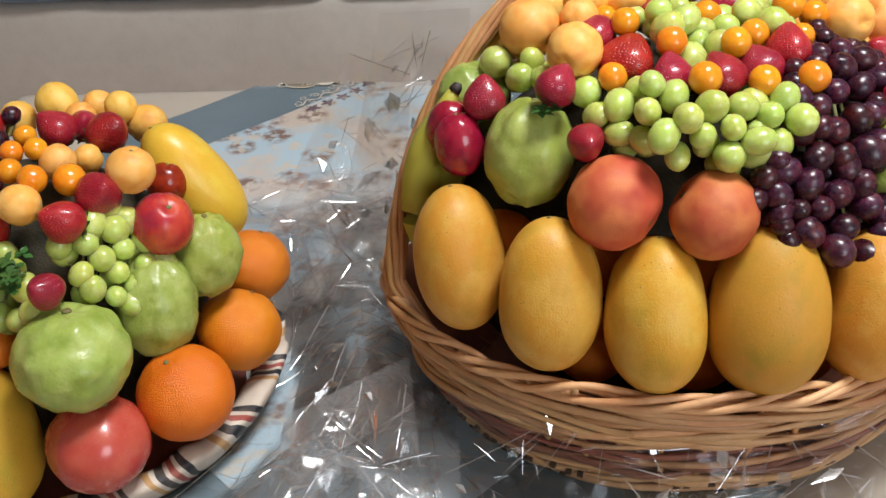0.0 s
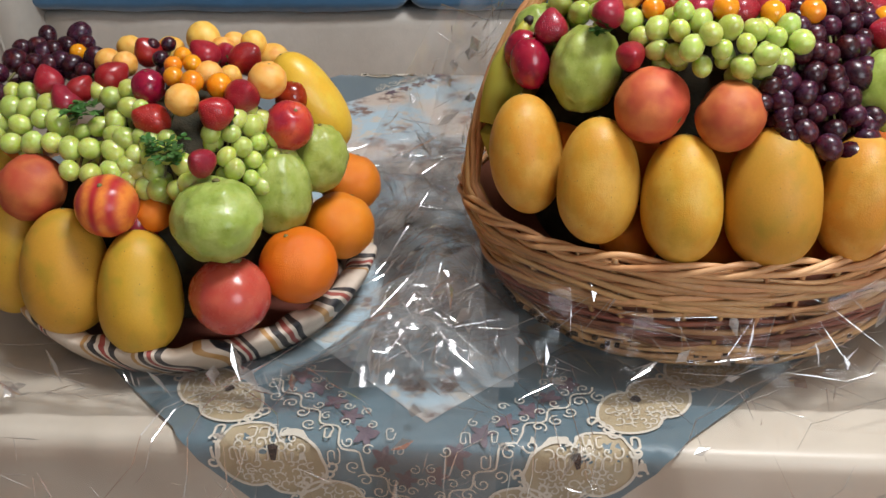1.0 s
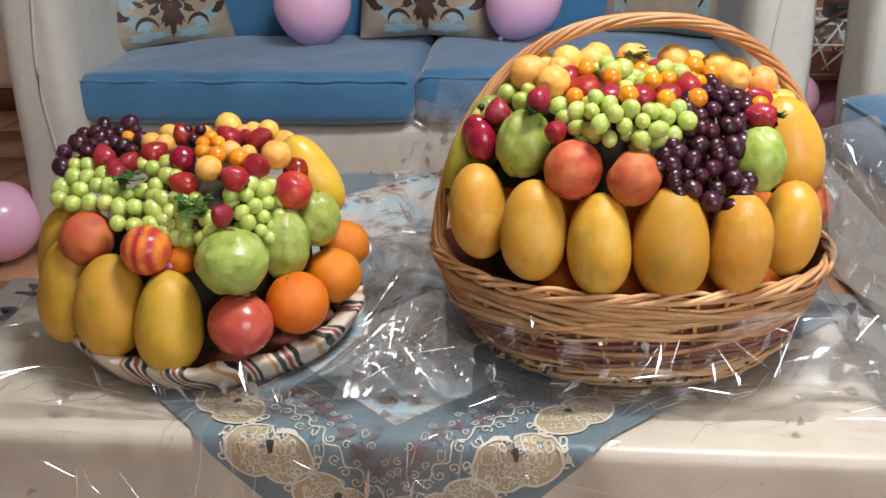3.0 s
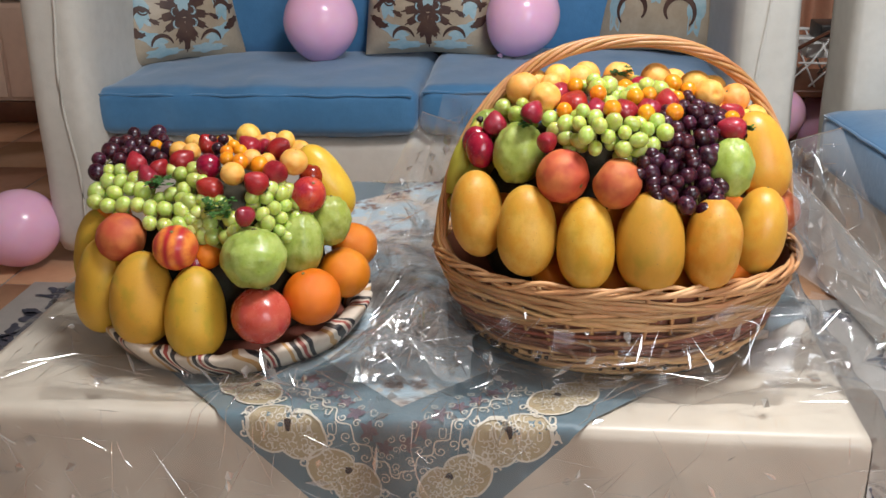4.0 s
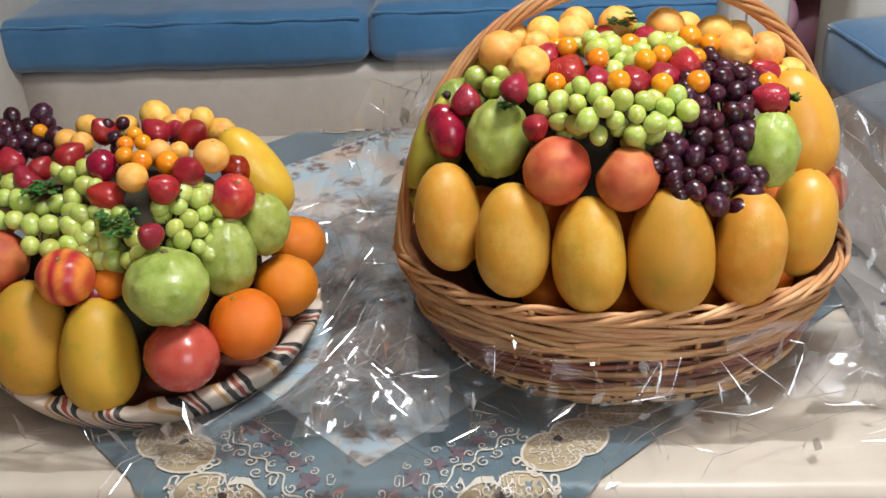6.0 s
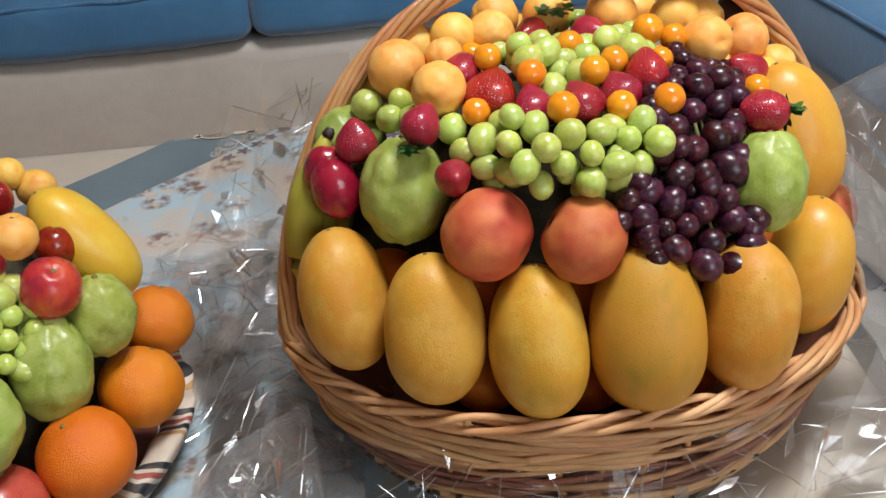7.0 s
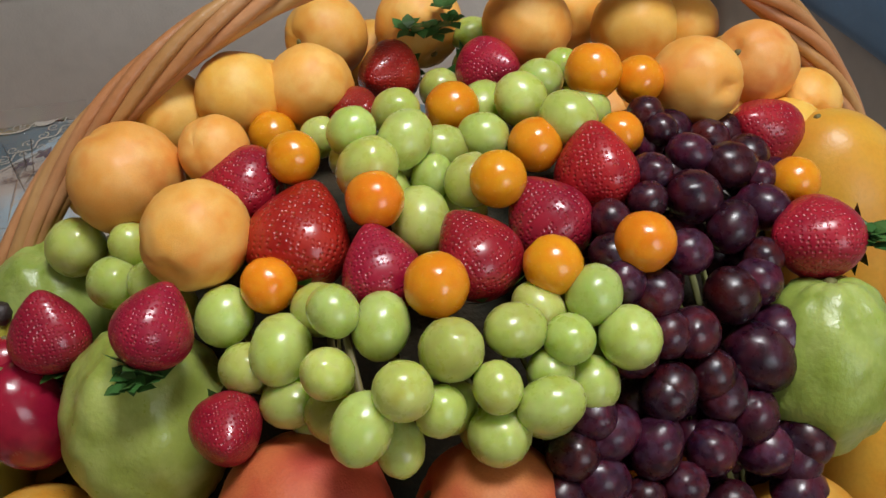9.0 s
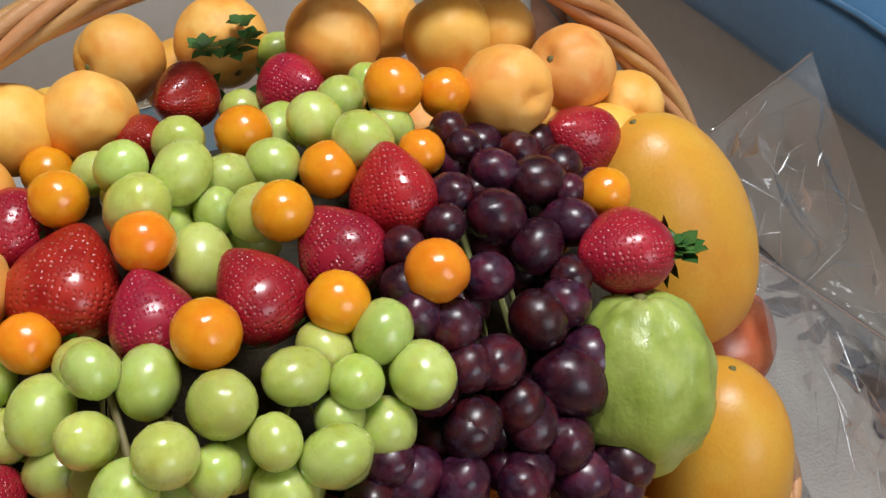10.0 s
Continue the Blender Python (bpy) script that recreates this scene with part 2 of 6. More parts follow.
FLORAL = floral_mat()
WALL = plain_mat("cream_wall_paint", (0.54, 0.51, 0.47), (0.59, 0.56, 0.52), 0.8, 2.0, 0.2, 120, 0.001)
CEIL = plain_mat("white_ceiling_paint", (0.78, 0.75, 0.70), (0.80, 0.78, 0.74), 0.85, 2.0, 0.1)
TILE = plain_mat("terracotta_floor_tile", (0.58, 0.30, 0.18), (0.66, 0.36, 0.23), 0.22, 3.0, 0.08, 60, 0.001, var=0.15)
GROUT = plain_mat("grey_grout", (0.30, 0.26, 0.22), (0.36, 0.31, 0.27), 0.8, 8.0)
CARPET = plain_mat("pale_grey_carpet_pile", (0.45, 0.42, 0.39), (0.52, 0.49, 0.46), 0.9, 8.0, 0.8, 200, 0.003)
NAVY = plain_mat("dark_leaf_pile", (0.05, 0.05, 0.07), (0.09, 0.09, 0.12), 0.9, 20.0, 0.8, 200, 0.003)
WOOD = plain_mat("dark_brown_wood", (0.10, 0.035, 0.02), (0.15, 0.06, 0.03), 0.35, 7.0, 0.2, 40)
CABINET = plain_mat("peach_beige_cabinet_paint", (0.76, 0.54, 0.42), (0.80, 0.59, 0.47), 0.45, 3.0, 0.1, 80)
BRASS = plain_mat("aged_brass", (0.45, 0.30, 0.12), (0.50, 0.35, 0.16), 0.35, 9.0, 0.1, 80, metal=0.9)
CURTAIN = plain_mat("coppery_brown_curtain", (0.56, 0.30, 0.20), (0.64, 0.37, 0.26), 0.5, 5.0, 0.2, 100)
PAPER = plain_mat("white_paper", (0.70, 0.70, 0.68), (0.78, 0.77, 0.75), 0.6, 12.0)
BLACKP = plain_mat("black_plastic", (0.02, 0.02, 0.02), (0.035, 0.035, 0.035), 0.4, 12.0)
FRAME_WHITE = plain_mat("white_window_paint", (0.75, 0.74, 0.72), (0.8, 0.79, 0.77), 0.4, 6.0)


def tray_mat():
    """Woven cloth rim: off-white with slanted black, red and ochre stripes in groups."""
    m, nt, b = mat("striped_ethnic_rim_fabric", 0.6)
    sep = nt.nodes.new("ShaderNodeSeparateXYZ")
    nt.links.new(coords(nt), sep.inputs[0])
    ang = mathn(nt, "ARCTAN2", sep.outputs[1], sep.outputs[0])
    wob = noise_fac(nt, coords(nt), 9.0, 0.3, 0.7, 1)
    a = mathn(nt, "ADD", mathn(nt, "MULTIPLY", ang, 16.0 / (2 * math.pi)), mathn(nt, "ADD", mathn(nt, "MULTIPLY", sep.outputs[2], 7.0), mathn(nt, "MULTIPLY", wob, 0.5)))
    f = mathn(nt, "FRACT", mathn(nt, "ADD", a, 20.0))
    ramp = nt.nodes.new("ShaderNodeValToRGB")
    ramp.color_ramp.interpolation = "CONSTANT"
    stops = ((0.0, (0.62, 0.52, 0.42)), (0.30, (0.50, 0.28, 0.10)), (0.40, (0.66, 0.57, 0.47)), (0.48, (0.02, 0.02, 0.025)), (0.60, (0.66, 0.57, 0.47)), (0.66, (0.34, 0.05, 0.04)), (0.74, (0.66, 0.57, 0.47)), (0.80, (0.02, 0.02, 0.025)), (0.90, (0.62, 0.52, 0.42)))
    el = ramp.color_ramp.elements
    while len(el) < len(stops):
        el.new(0.5)
    for e, (p, c) in zip(el, stops):
        e.position, e.color = p, (*c, 1)
    nt.links.new(f, ramp.inputs[0])
    c = mix(nt, mathn(nt, "MULTIPLY", noise_fac(nt, coords(nt), 60, 0.4, 0.7), 0.25), ramp.outputs[0], (0.4, 0.3, 0.22))
    nt.links.new(c, b.inputs["Base Color"])
    bump(nt, b, noise_fac(nt, coords(nt), 250, 0.2, 0.8), 0.4, 0.001)
    return m


TRAY = tray_mat()


def clear_film(name, gloss, rough, haze, lift, grain=5.0):
    """Transparent sheet with a mirror-like sheen and a faint milky haze."""
    m, nt, b = mat(name, 0.1)
    nt.nodes.remove(b)
    t = nt.nodes.new("ShaderNodeBsdfTransparent")
    t.inputs[0].default_value = (0.98, 0.98, 0.98, 1)
    d = nt.nodes.new("ShaderNodeBsdfDiffuse")
    d.inputs[0].default_value = (0.85, 0.87, 0.88, 1)
    g = nt.nodes.new("ShaderNodeBsdfGlossy")
    g.inputs["Roughness"].default_value = rough
    fr = node(nt, "ShaderNodeFresnel", IOR=1.5)
    hz, mx = nt.nodes.new("ShaderNodeMixShader"), nt.nodes.new("ShaderNodeMixShader")
    nt.links.new(mathn(nt, "MULTIPLY", noise_fac(nt, coords(nt), grain, 0.25, 0.80, 5), haze), hz.inputs[0])
    nt.links.new(t.outputs[0], hz.inputs[1])
    nt.links.new(d.outputs[0], hz.inputs[2])
    nt.links.new(mathn(nt, "MINIMUM", mathn(nt, "ADD", mathn(nt, "MULTIPLY", fr.outputs[0], gloss), lift), 0.7), mx.inputs[0])
    nt.links.new(hz.outputs[0], mx.inputs[1])
    nt.links.new(g.outputs[0], mx.inputs[2])
    bp = node(nt, "ShaderNodeBump", Strength=0.05, Distance=0.003)
    nt.links.new(noise_fac(nt, coords(nt), 12.0, 0.3, 0.7, 3), bp.inputs["Height"])
    nt.links.new(bp.outputs[0], g.inputs["Normal"])
    nt.links.new(mx.outputs[0], nt.nodes["Material Output"].inputs[0])
    return m


FILM = clear_film("clear_cellophane", 1.0, 0.08, 0.06, 0.01)
FILM_FLAP = clear_film("stiff_cellophane", 0.55, 0.07, 0.02, 0.0)
FILM_STAND = clear_film("standing_milky_cellophane", 1.0, 0.08, 0.22, 0.04)
FILM_MID = clear_film("crumpled_milky_cellophane", 0.7, 0.08, 0.26, 0.01)
FILM_FOLD = clear_film("doubled_cellophane_fold", 1.0, 0.14, 0.16, 0.50)


def balloon_mat():
    m, nt, b = mat("pink_latex", 0.22, 0, 0.5, 0.25)
    b.inputs["Subsurface Scale"].default_value = 0.03
    c = mix(nt, noise_fac(nt, coords(nt), 1.2, 0.3, 0.7), (0.93, 0.50, 0.72), (0.95, 0.57, 0.77))
    nt.links.new(c, b.inputs["Base Color"])
    return m


BALLOON = balloon_mat()


# ---- mesh helpers ----
def mesh_of(name, verts, faces, material, smooth=True):
    me = bpy.data.meshes.new(name)
    me.from_pydata([tuple(v) for v in verts], [], faces)
    me.update()
    me.materials.append(material)
    if smooth:
        me.polygons.foreach_set("use_smooth", [True] * len(me.polygons))
    return me


def put(name, me, m=None, parent=None, label=""):
    """Link a mesh as one object; with a parent, m is the world pose and the object becomes its part."""
    o = new(name, me)
    m = m or Matrix.Identity(4)
    if parent is not None:
        o.parent = parent
        o.matrix_basis = parent.matrix_basis.inverted() @ m if parent.parent is None else (parent.parent.matrix_basis @ parent.matrix_basis).inverted() @ m
    else:
        o.matrix_basis = m
    if label:
        tagged(o, label=label)
    return o


def empty(name, loc, label, category, group="", kind=""):
    o = new(name)
    o.empty_display_size = 0.02
    o.matrix_basis = Matrix.Translation(loc)
    return tagged(o, label, category, group, kind)


def box_mesh(name, size, material, bev=0.0, seg=2, smooth=False):
    bm = bmesh.new()
    bmesh.ops.create_cube(bm, size=1.0)
    bmesh.ops.scale(bm, vec=size, verts=bm.verts)
    if bev:
        bmesh.ops.bevel(bm, geom=bm.edges[:], offset=bev, segments=seg, profile=0.5, affect="EDGES")
    me = bpy.data.meshes.new(name)
    bm.to_mesh(me)
    bm.free()
    me.materials.append(material)
    if smooth or bev:
        me.polygons.foreach_set("use_smooth", [True] * len(me.polygons))
    return me


def box(name, lo, hi, material, parent=None, bev=0.0, label="", seg=2):
    size = [b - a for a, b in zip(lo, hi)]
    mid = [(a + b) / 2 for a, b in zip(lo, hi)]
    return put(name, box_mesh(name, size, material, bev, seg), Matrix.Translation(mid), parent, label)


def round_mesh(name, material, f, seg=28, rings=18):
    """A closed round body: f(h, a) gives radius and height for h from -1 (foot) to 1 (crown) and angle a."""
    verts, faces = [], []
    for i in range(1, rings):
        th = math.pi * i / rings
        for k in range(seg):
            a = 2 * math.pi * k / seg
            r, z = f(-math.cos(th), a)
            verts.append((r * math.cos(a), r * math.sin(a), z))
    for i in range(rings - 2):
        for k in range(seg):
            a, b = i * seg + k, i * seg + (k + 1) % seg
            faces.append((a, b, b + seg, a + seg))
    n = len(verts)
    eb, et = f(-1.0, 0)[1], f(1.0, 0)[1]
    verts += [(0, 0, eb), (0, 0, et)]
    for k in range(seg):
        faces.append((n, (k + 1) % seg, k))
        faces.append((n + 1, n - seg + k, n - seg + (k + 1) % seg))
    return mesh_of(name, verts, faces, material)


def tube_data(points, radii, sides=7, flat=1.0):
    """Verts and faces of a tube along points."""
    verts, faces = [], []
    n = len(points)
    pts = [Vector(p) for p in points]
    up = Vector((0, 0, 1))
    for i, p in enumerate(pts):
        d = (pts[min(i + 1, n - 1)] - pts[max(i - 1, 0)]).normalized()
        s = d.cross(up)
        if s.length < 1e-3:
            s = d.cross(Vector((1, 0, 0)))
        s.normalize()
        w = s.cross(d).normalized()
        r = radii[i] if isinstance(radii, (list, tuple)) else radii
        for k in range(sides):
            a = 2 * math.pi * k / sides
            verts.append(p + s * (r * math.cos(a)) + w * (r * flat * math.sin(a)))
    for i in range(n - 1):
        for k in range(sides):
            a, b = i * sides + k, i * sides + (k + 1) % sides
            faces.append((a, b, b + sides, a + sides))
    faces.append(tuple(range(sides - 1, -1, -1)))
    faces.append(tuple(range((n - 1) * sides, n * sides)))
    return verts, faces


def tube(name, points, radii, material, parent=None, sides=7, label="", flat=1.0):
    v, f = tube_data(points, radii, sides, flat)
    base = Vector(points[0])
    return put(name, mesh_of(name, [p - base for p in v], f, material), Matrix.Translation(base), parent, label)


def turned(loc, axis, spin, scale):
    """A pose with the local z axis along axis, turned about it by spin degrees, and scaled."""
    q = Vector(axis).normalized().to_track_quat("Z", "Y")
    s = scale if isinstance(scale, (tuple, list)) else (scale, scale, scale)
    return Matrix.Translation(loc) @ q.to_matrix().to_4x4() @ pose(0, 0, 0, 0, 0, spin) @ Matrix.Diagonal((*s, 1))


rnd = random.Random(4)

# ---- room ----
X0, X1, Y0, Y1, H = -3.0, 3.2, -2.4, 4.4, 2.7
floor = tagged(box("floor", (X0, Y0, -0.12), (X1, Y1, -0.006), GROUT), "terracotta tiled living room floor with grey grout", "floor", kind="structure")
for nm, lo, hi in (("wall_north", (X0 - 0.15, Y1, -0.12), (X1 + 0.15, Y1 + 0.15, H)), ("wall_west", (X0 - 0.15, Y0, -0.12), (X0, Y1, H)), ("wall_east", (X1, Y0, -0.12), (X1 + 0.15, Y1, H))):
    tagged(box(nm, lo, hi, WALL), "plain cream painted wall of the living room", "wall", kind="structure")
# the wall behind the viewer, round the window opening x 1.0..2.8, z 0.95..2.55
wall_s = tagged(empty("wall_south", (0, Y0 - 0.075, 0), "cream painted wall with a wide window opening", "wall"), kind="structure")
for lo, hi in (((X0 - 0.15, Y0 - 0.15, -0.12), (1.0, Y0, H)), ((2.8, Y0 - 0.15, -0.12), (X1 + 0.15, Y0, H)), ((1.0, Y0 - 0.15, -0.12), (2.8, Y0, 0.95)), ((1.0, Y0 - 0.15, 2.55), (2.8, Y0, H))):
    box("wall_panel", lo, hi, WALL, wall_s)
tagged(box("ceiling", (X0 - 0.15, Y0 - 0.15, H), (X1 + 0.15, Y1 + 0.15, H + 0.12), CEIL), "plain white painted ceiling", "ceiling", kind="structure")
win = tagged(empty("window_1", (1.9, Y0 - 0.1, 0.95), "white framed window letting in daylight", "window"), kind="structure")
for lo, hi in (((1.0, Y0 - 0.13, 0.95), (2.8, Y0 - 0.07, 1.0)), ((1.0, Y0 - 0.13, 2.5), (2.8, Y0 - 0.07, 2.55)), ((1.0, Y0 - 0.13, 1.0), (1.05, Y0 - 0.07, 2.5)), ((2.75, Y0 - 0.13, 1.0), (2.8, Y0 - 0.07, 2.5))):
    box("window_frame", lo, hi, FRAME_WHITE, win)
tagged(box("baseboard", (X0, Y1 - 0.02, -0.006), (X1, Y1, 0.09), WOOD), "dark brown wooden skirting board", "baseboard", kind="structure")

# carpet with a band of dark leaves
CZ = 0.006
carpet = empty("carpet", (-0.05, 1.0, 0), "pale grey carpet with a border of dark leaves, under the table", "carpet")
box("carpet_body", (-1.30, 0.0, -0.002), (1.35, 2.0, CZ), CARPET, carpet, 0.002)


def leaf_band(along_y, fixed, a0, a1, n):
    vs, fs = [], []
    for i in range(n):
        t = a0 + (a1 - a0) * (i + 0.5) / n
        for j in range(3):
            ang = rnd.uniform(0, 6.28)
            cx, cy = rnd.uniform(-0.035, 0.035), rnd.uniform(-0.03, 0.03)
            b = len(vs)
            ln, wd = rnd.uniform(0.03, 0.045), rnd.uniform(0.009, 0.016)
            for k in range(10):
                q = 2 * math.pi * k / 10
                u, w = 1.15 * ln * math.cos(q), 1.15 * wd * math.sin(q) * (1 + 0.5 * math.cos(q * 3))
                px, py = u * math.cos(ang) - w * math.sin(ang) + cx, u * math.sin(ang) + w * math.cos(ang) + cy
                vs.append((fixed + px, t + py, CZ + 0.003) if along_y else (t + px, fixed + py, CZ + 0.003))
            fs.append(tuple(range(b, b + 10)))
    return vs, fs


vs, fs = [], []
for arg in ((True, -1.17, 0.05, 1.95, 26), (True, 1.22, 0.05, 1.95, 26), (False, 1.88, -1.1, 1.15, 30), (True, 0.82, 0.3, 1.7, 14), (True, 1.02, 0.3, 1.7, 14)):
    v, f = leaf_band(*arg)
    fs += [tuple(i + len(vs) for i in q) for q in f]
    vs += v
tagged(put("leaf_pattern", mesh_of("leaf_pattern", vs, fs, NAVY, False), None, carpet, "dark blue-black leaf motif"), kind="stuff")

# ---- coffee table with a cream satin cloth ----
TX0, TX1, TY0, TY1, TZ = -0.63, 0.585, 0.548, 1.575, 0.45
table = empty("coffee_table", (-0.02, 1.06, 0), "low dark wooden coffee table hidden under a cloth", "table")
box("tabletop", (TX0 + 0.01, TY0 + 0.01, 0.405), (TX1 - 0.01, TY1 - 0.01, 0.440), WOOD, table, 0.006)
for x in (TX0 + 0.06, TX1 - 0.06):
    for y in (TY0 + 0.06, TY1 - 0.06):
        box("leg", (x - 0.03, y - 0.03, 0.0), (x + 0.03, y + 0.03, 0.405), WOOD, table, 0.004)


def cloth_at(x, y, lift=0.0, fold=1.0):
    """Where the flat point (x, y) of a cloth comes to lie: on the table or hanging down past its rounded edge."""
    nx, ny, nz = x, y, TZ + lift
    for lo, hi, ax in ((TX0, TX1, 0), (TY0, TY1, 1)):
        c = (x, y)[ax]
        over = lo - c if c < lo else (c - hi if c > hi else 0.0)
        if over > 0:
            sgn = -1 if c < lo else 1
            r = 0.012
            if over < r * 1.57:
                a = over / r
                out, dn = r * math.sin(a), r * (1 - math.cos(a))
            else:
                out, dn = r, r + over - r * 1.57
            t = y if ax == 0 else x
            out += lift + fold * min(1, dn * 4) * (0.006 * math.sin(t * 21) + 0.004 * math.sin(t * 47 + 1) + dn * 0.05)
            edge = lo if sgn < 0 else hi
            if ax == 0:
                nx = edge + sgn * out
            else:
                ny = edge + sgn * out
            nz -= dn + (lift if over >= r * 1.57 else 0)
    return Vector((nx, ny, nz))


def grid(nu, nv, f):
    vs = [f(u / nu, v / nv) for v in range(nv + 1) for u in range(nu + 1)]
    fs = [(v * (nu + 1) + u, v * (nu + 1) + u + 1, (v + 1) * (nu + 1) + u + 1, (v + 1) * (nu + 1) + u) for v in range(nv) for u in range(nu)]
    return vs, fs


def ripple(x, y):
    return 0.0012 * noise.noise((x * 9, y * 9, 0.0)) + 0.0012


DROP = 0.40
cloth = empty("tablecloth", (-0.02, 1.06, TZ), "cream satin tablecloth hanging down over the table edges", "tablecloth")
vs, fs = grid(150, 150, lambda u, v: cloth_at(TX0 - DROP + (TX1 - TX0 + 2 * DROP) * u, TY0 - DROP + (TY1 - TY0 + 2 * DROP) * v, ripple(u * 2, v * 2)))
keep = []
for f in fs:
    u, v = (f[0] % 151) / 150, (f[0] // 151) / 150
    x, y = TX0 - DROP + (TX1 - TX0 + 2 * DROP) * u, TY0 - DROP + (TY1 - TY0 + 2 * DROP) * v
    if not ((x < TX0 - 0.02 or x > TX1) and (y < TY0 - 0.02 or y > TY1)):
        keep.append(f)
put("cloth_sheet", mesh_of("cloth_sheet", [p - Vector((-0.02, 1.06, TZ)) for p in vs], keep, CREAM), Matrix.Translation((-0.02, 1.06, TZ)), cloth)

# ---- embroidered square cloth laid corner to the front ----
RC, RH = (-0.002, 1.062), 0.761
runner = empty("embroidered_cloth", (RC[0], RC[1], TZ + 0.004), "grey-blue satin square cloth embroidered with tan medallions and ivory scrolls", "tablecloth")


def on_runner(x, y, lift=0.004):
    return cloth_at(x, y, ripple(x, y) + lift)


def diamond(u, v):
    a, b = (u - 0.5) * RH, (v - 0.5) * RH
    return on_runner(RC[0] + a - b, RC[1] + a + b)


vs, fs = grid(110, 110, diamond)
put("cloth_sheet", mesh_of("cloth_sheet", vs, fs, RUNNER), None, runner)


def centre(u, v):
    a, b = (u - 0.5) * RH * 0.71, (v - 0.5) * RH * 0.71
    return on_runner(RC[0] + a - b, RC[1] + 0.045 + a + b, 0.0048)


vs, fs = grid(90, 90, centre)
put("floral_centre", mesh_of("floral_centre", vs, fs, FLORAL), None, runner, "faded beige and blue floral centre")


def patch(points, lift):
    """A flat stitched patch with its middle first, then its outline."""
    n = len(points)
    cx, cy = sum(p[0] for p in points) / n, sum(p[1] for p in points) / n
    vs, fs = [on_runner(cx, cy, lift)], []
    for k in (0.5, 1.0):
        vs += [on_runner(cx + (x - cx) * k, cy + (y - cy) * k, lift) for x, y in points]
    for i in range(n):
        j = (i + 1) % n
        fs += [(0, 1 + i, 1 + j), (1 + i, 1 + n + i, 1 + n + j, 1 + j)]
    return vs, fs


def ribbon(points, w, lift):
    vs, fs = [], []
    for i, p in enumerate(points):
        q0, q1 = points[max(i - 1, 0)], points[min(i + 1, len(points) - 1)]
        dx, dy = q1[0] - q0[0], q1[1] - q0[1]
        ln = math.hypot(dx, dy) or 1
        ox, oy = -dy / ln * w / 2, dx / ln * w / 2
        vs += [on_runner(p[0] + ox, p[1] + oy, lift), on_runner(p[0] - ox, p[1] - oy, lift)]
    for i in range(len(points) - 1):
        fs.append((2 * i, 2 * i + 1, 2 * i + 3, 2 * i + 2))
    return vs, fs


def join(pieces):
    vs, fs = [], []
    for v, f in pieces:
        fs += [tuple(i + len(vs) for i in q) for q in f]
        vs += v
    return vs, fs


def spiral(cx, cy, r, a0, turns, side):
    return [(cx + r * (1 - 0.8 * k / 18) * math.cos(a0 + side * turns * 6.28 * k / 18), cy + r * (1 - 0.8 * k / 18) * math.sin(a0 + side * turns * 6.28 * k / 18)) for k in range(19)]


def medallion(cx, cy, ang, s):
    """A two-lobed tan medallion with an ivory edge, scrolls inside and a dark bud."""
    ca, sa = math.cos(ang), math.sin(ang)
    at = lambda u, w: (cx + s * (u * ca - w * sa), cy + s * (u * sa + w * ca))
    rim = []
    for k in range(40):
        q = 2 * math.pi * k / 40
        r = 0.9 + 0.28 * abs(math.cos(q)) - 0.18 * math.exp(-((math.cos(q)) ** 2) * 30)
        rim.append(at(r * 1.05 * math.cos(q), r * 0.78 * math.sin(q)))
    put("medallion", mesh_of("medallion", *patch(rim, 0.0052), TAN), None, runner, "tan stitched medallion")
    thread = [ribbon(rim + rim[:1], s * 0.07, 0.0062)]
    r2 = random.Random(int(abs(cx) * 997) + 3)
    for i in range(46):
        q, d = i * 2.4, 0.08 + 0.80 * ((i + 0.5) / 46) ** 0.5
        c = at(d * 1.05 * math.cos(q), d * 0.75 * math.sin(q))
        thread.append(ribbon(spiral(c[0], c[1], s * r2.uniform(0.09, 0.17), r2.uniform(0, 6.28), r2.uniform(0.6, 1.0), r2.choice((-1, 1))), s * 0.034, 0.0062))
    put("ivory_scrollwork", mesh_of("ivory_scrollwork", *join(thread), IVORY), None, runner, "ivory stitched scrolls")
    for e in (-1, 1):
        thread.clear()
        for k in range(4):
            c = at(e * 1.28, -0.30 + 0.2 * k)
            thread.append(ribbon(spiral(c[0], c[1], s * 0.16, 1.5 * k, 0.9, e), s * 0.06, 0.0062))
        put("ivory_flourish", mesh_of("ivory_flourish", *join(thread), IVORY), None, runner, "ivory stitched flourish")
    bud = [at(0.12 * math.cos(2 * math.pi * k / 7) * (1.3 if k % 2 else 0.8), 0.25 + 0.13 * math.sin(2 * math.pi * k / 7)) for k in range(7)]
    put("bud", mesh_of("bud", *patch(bud, 0.0068), BLACKT), None, runner, "dark stitched bud")


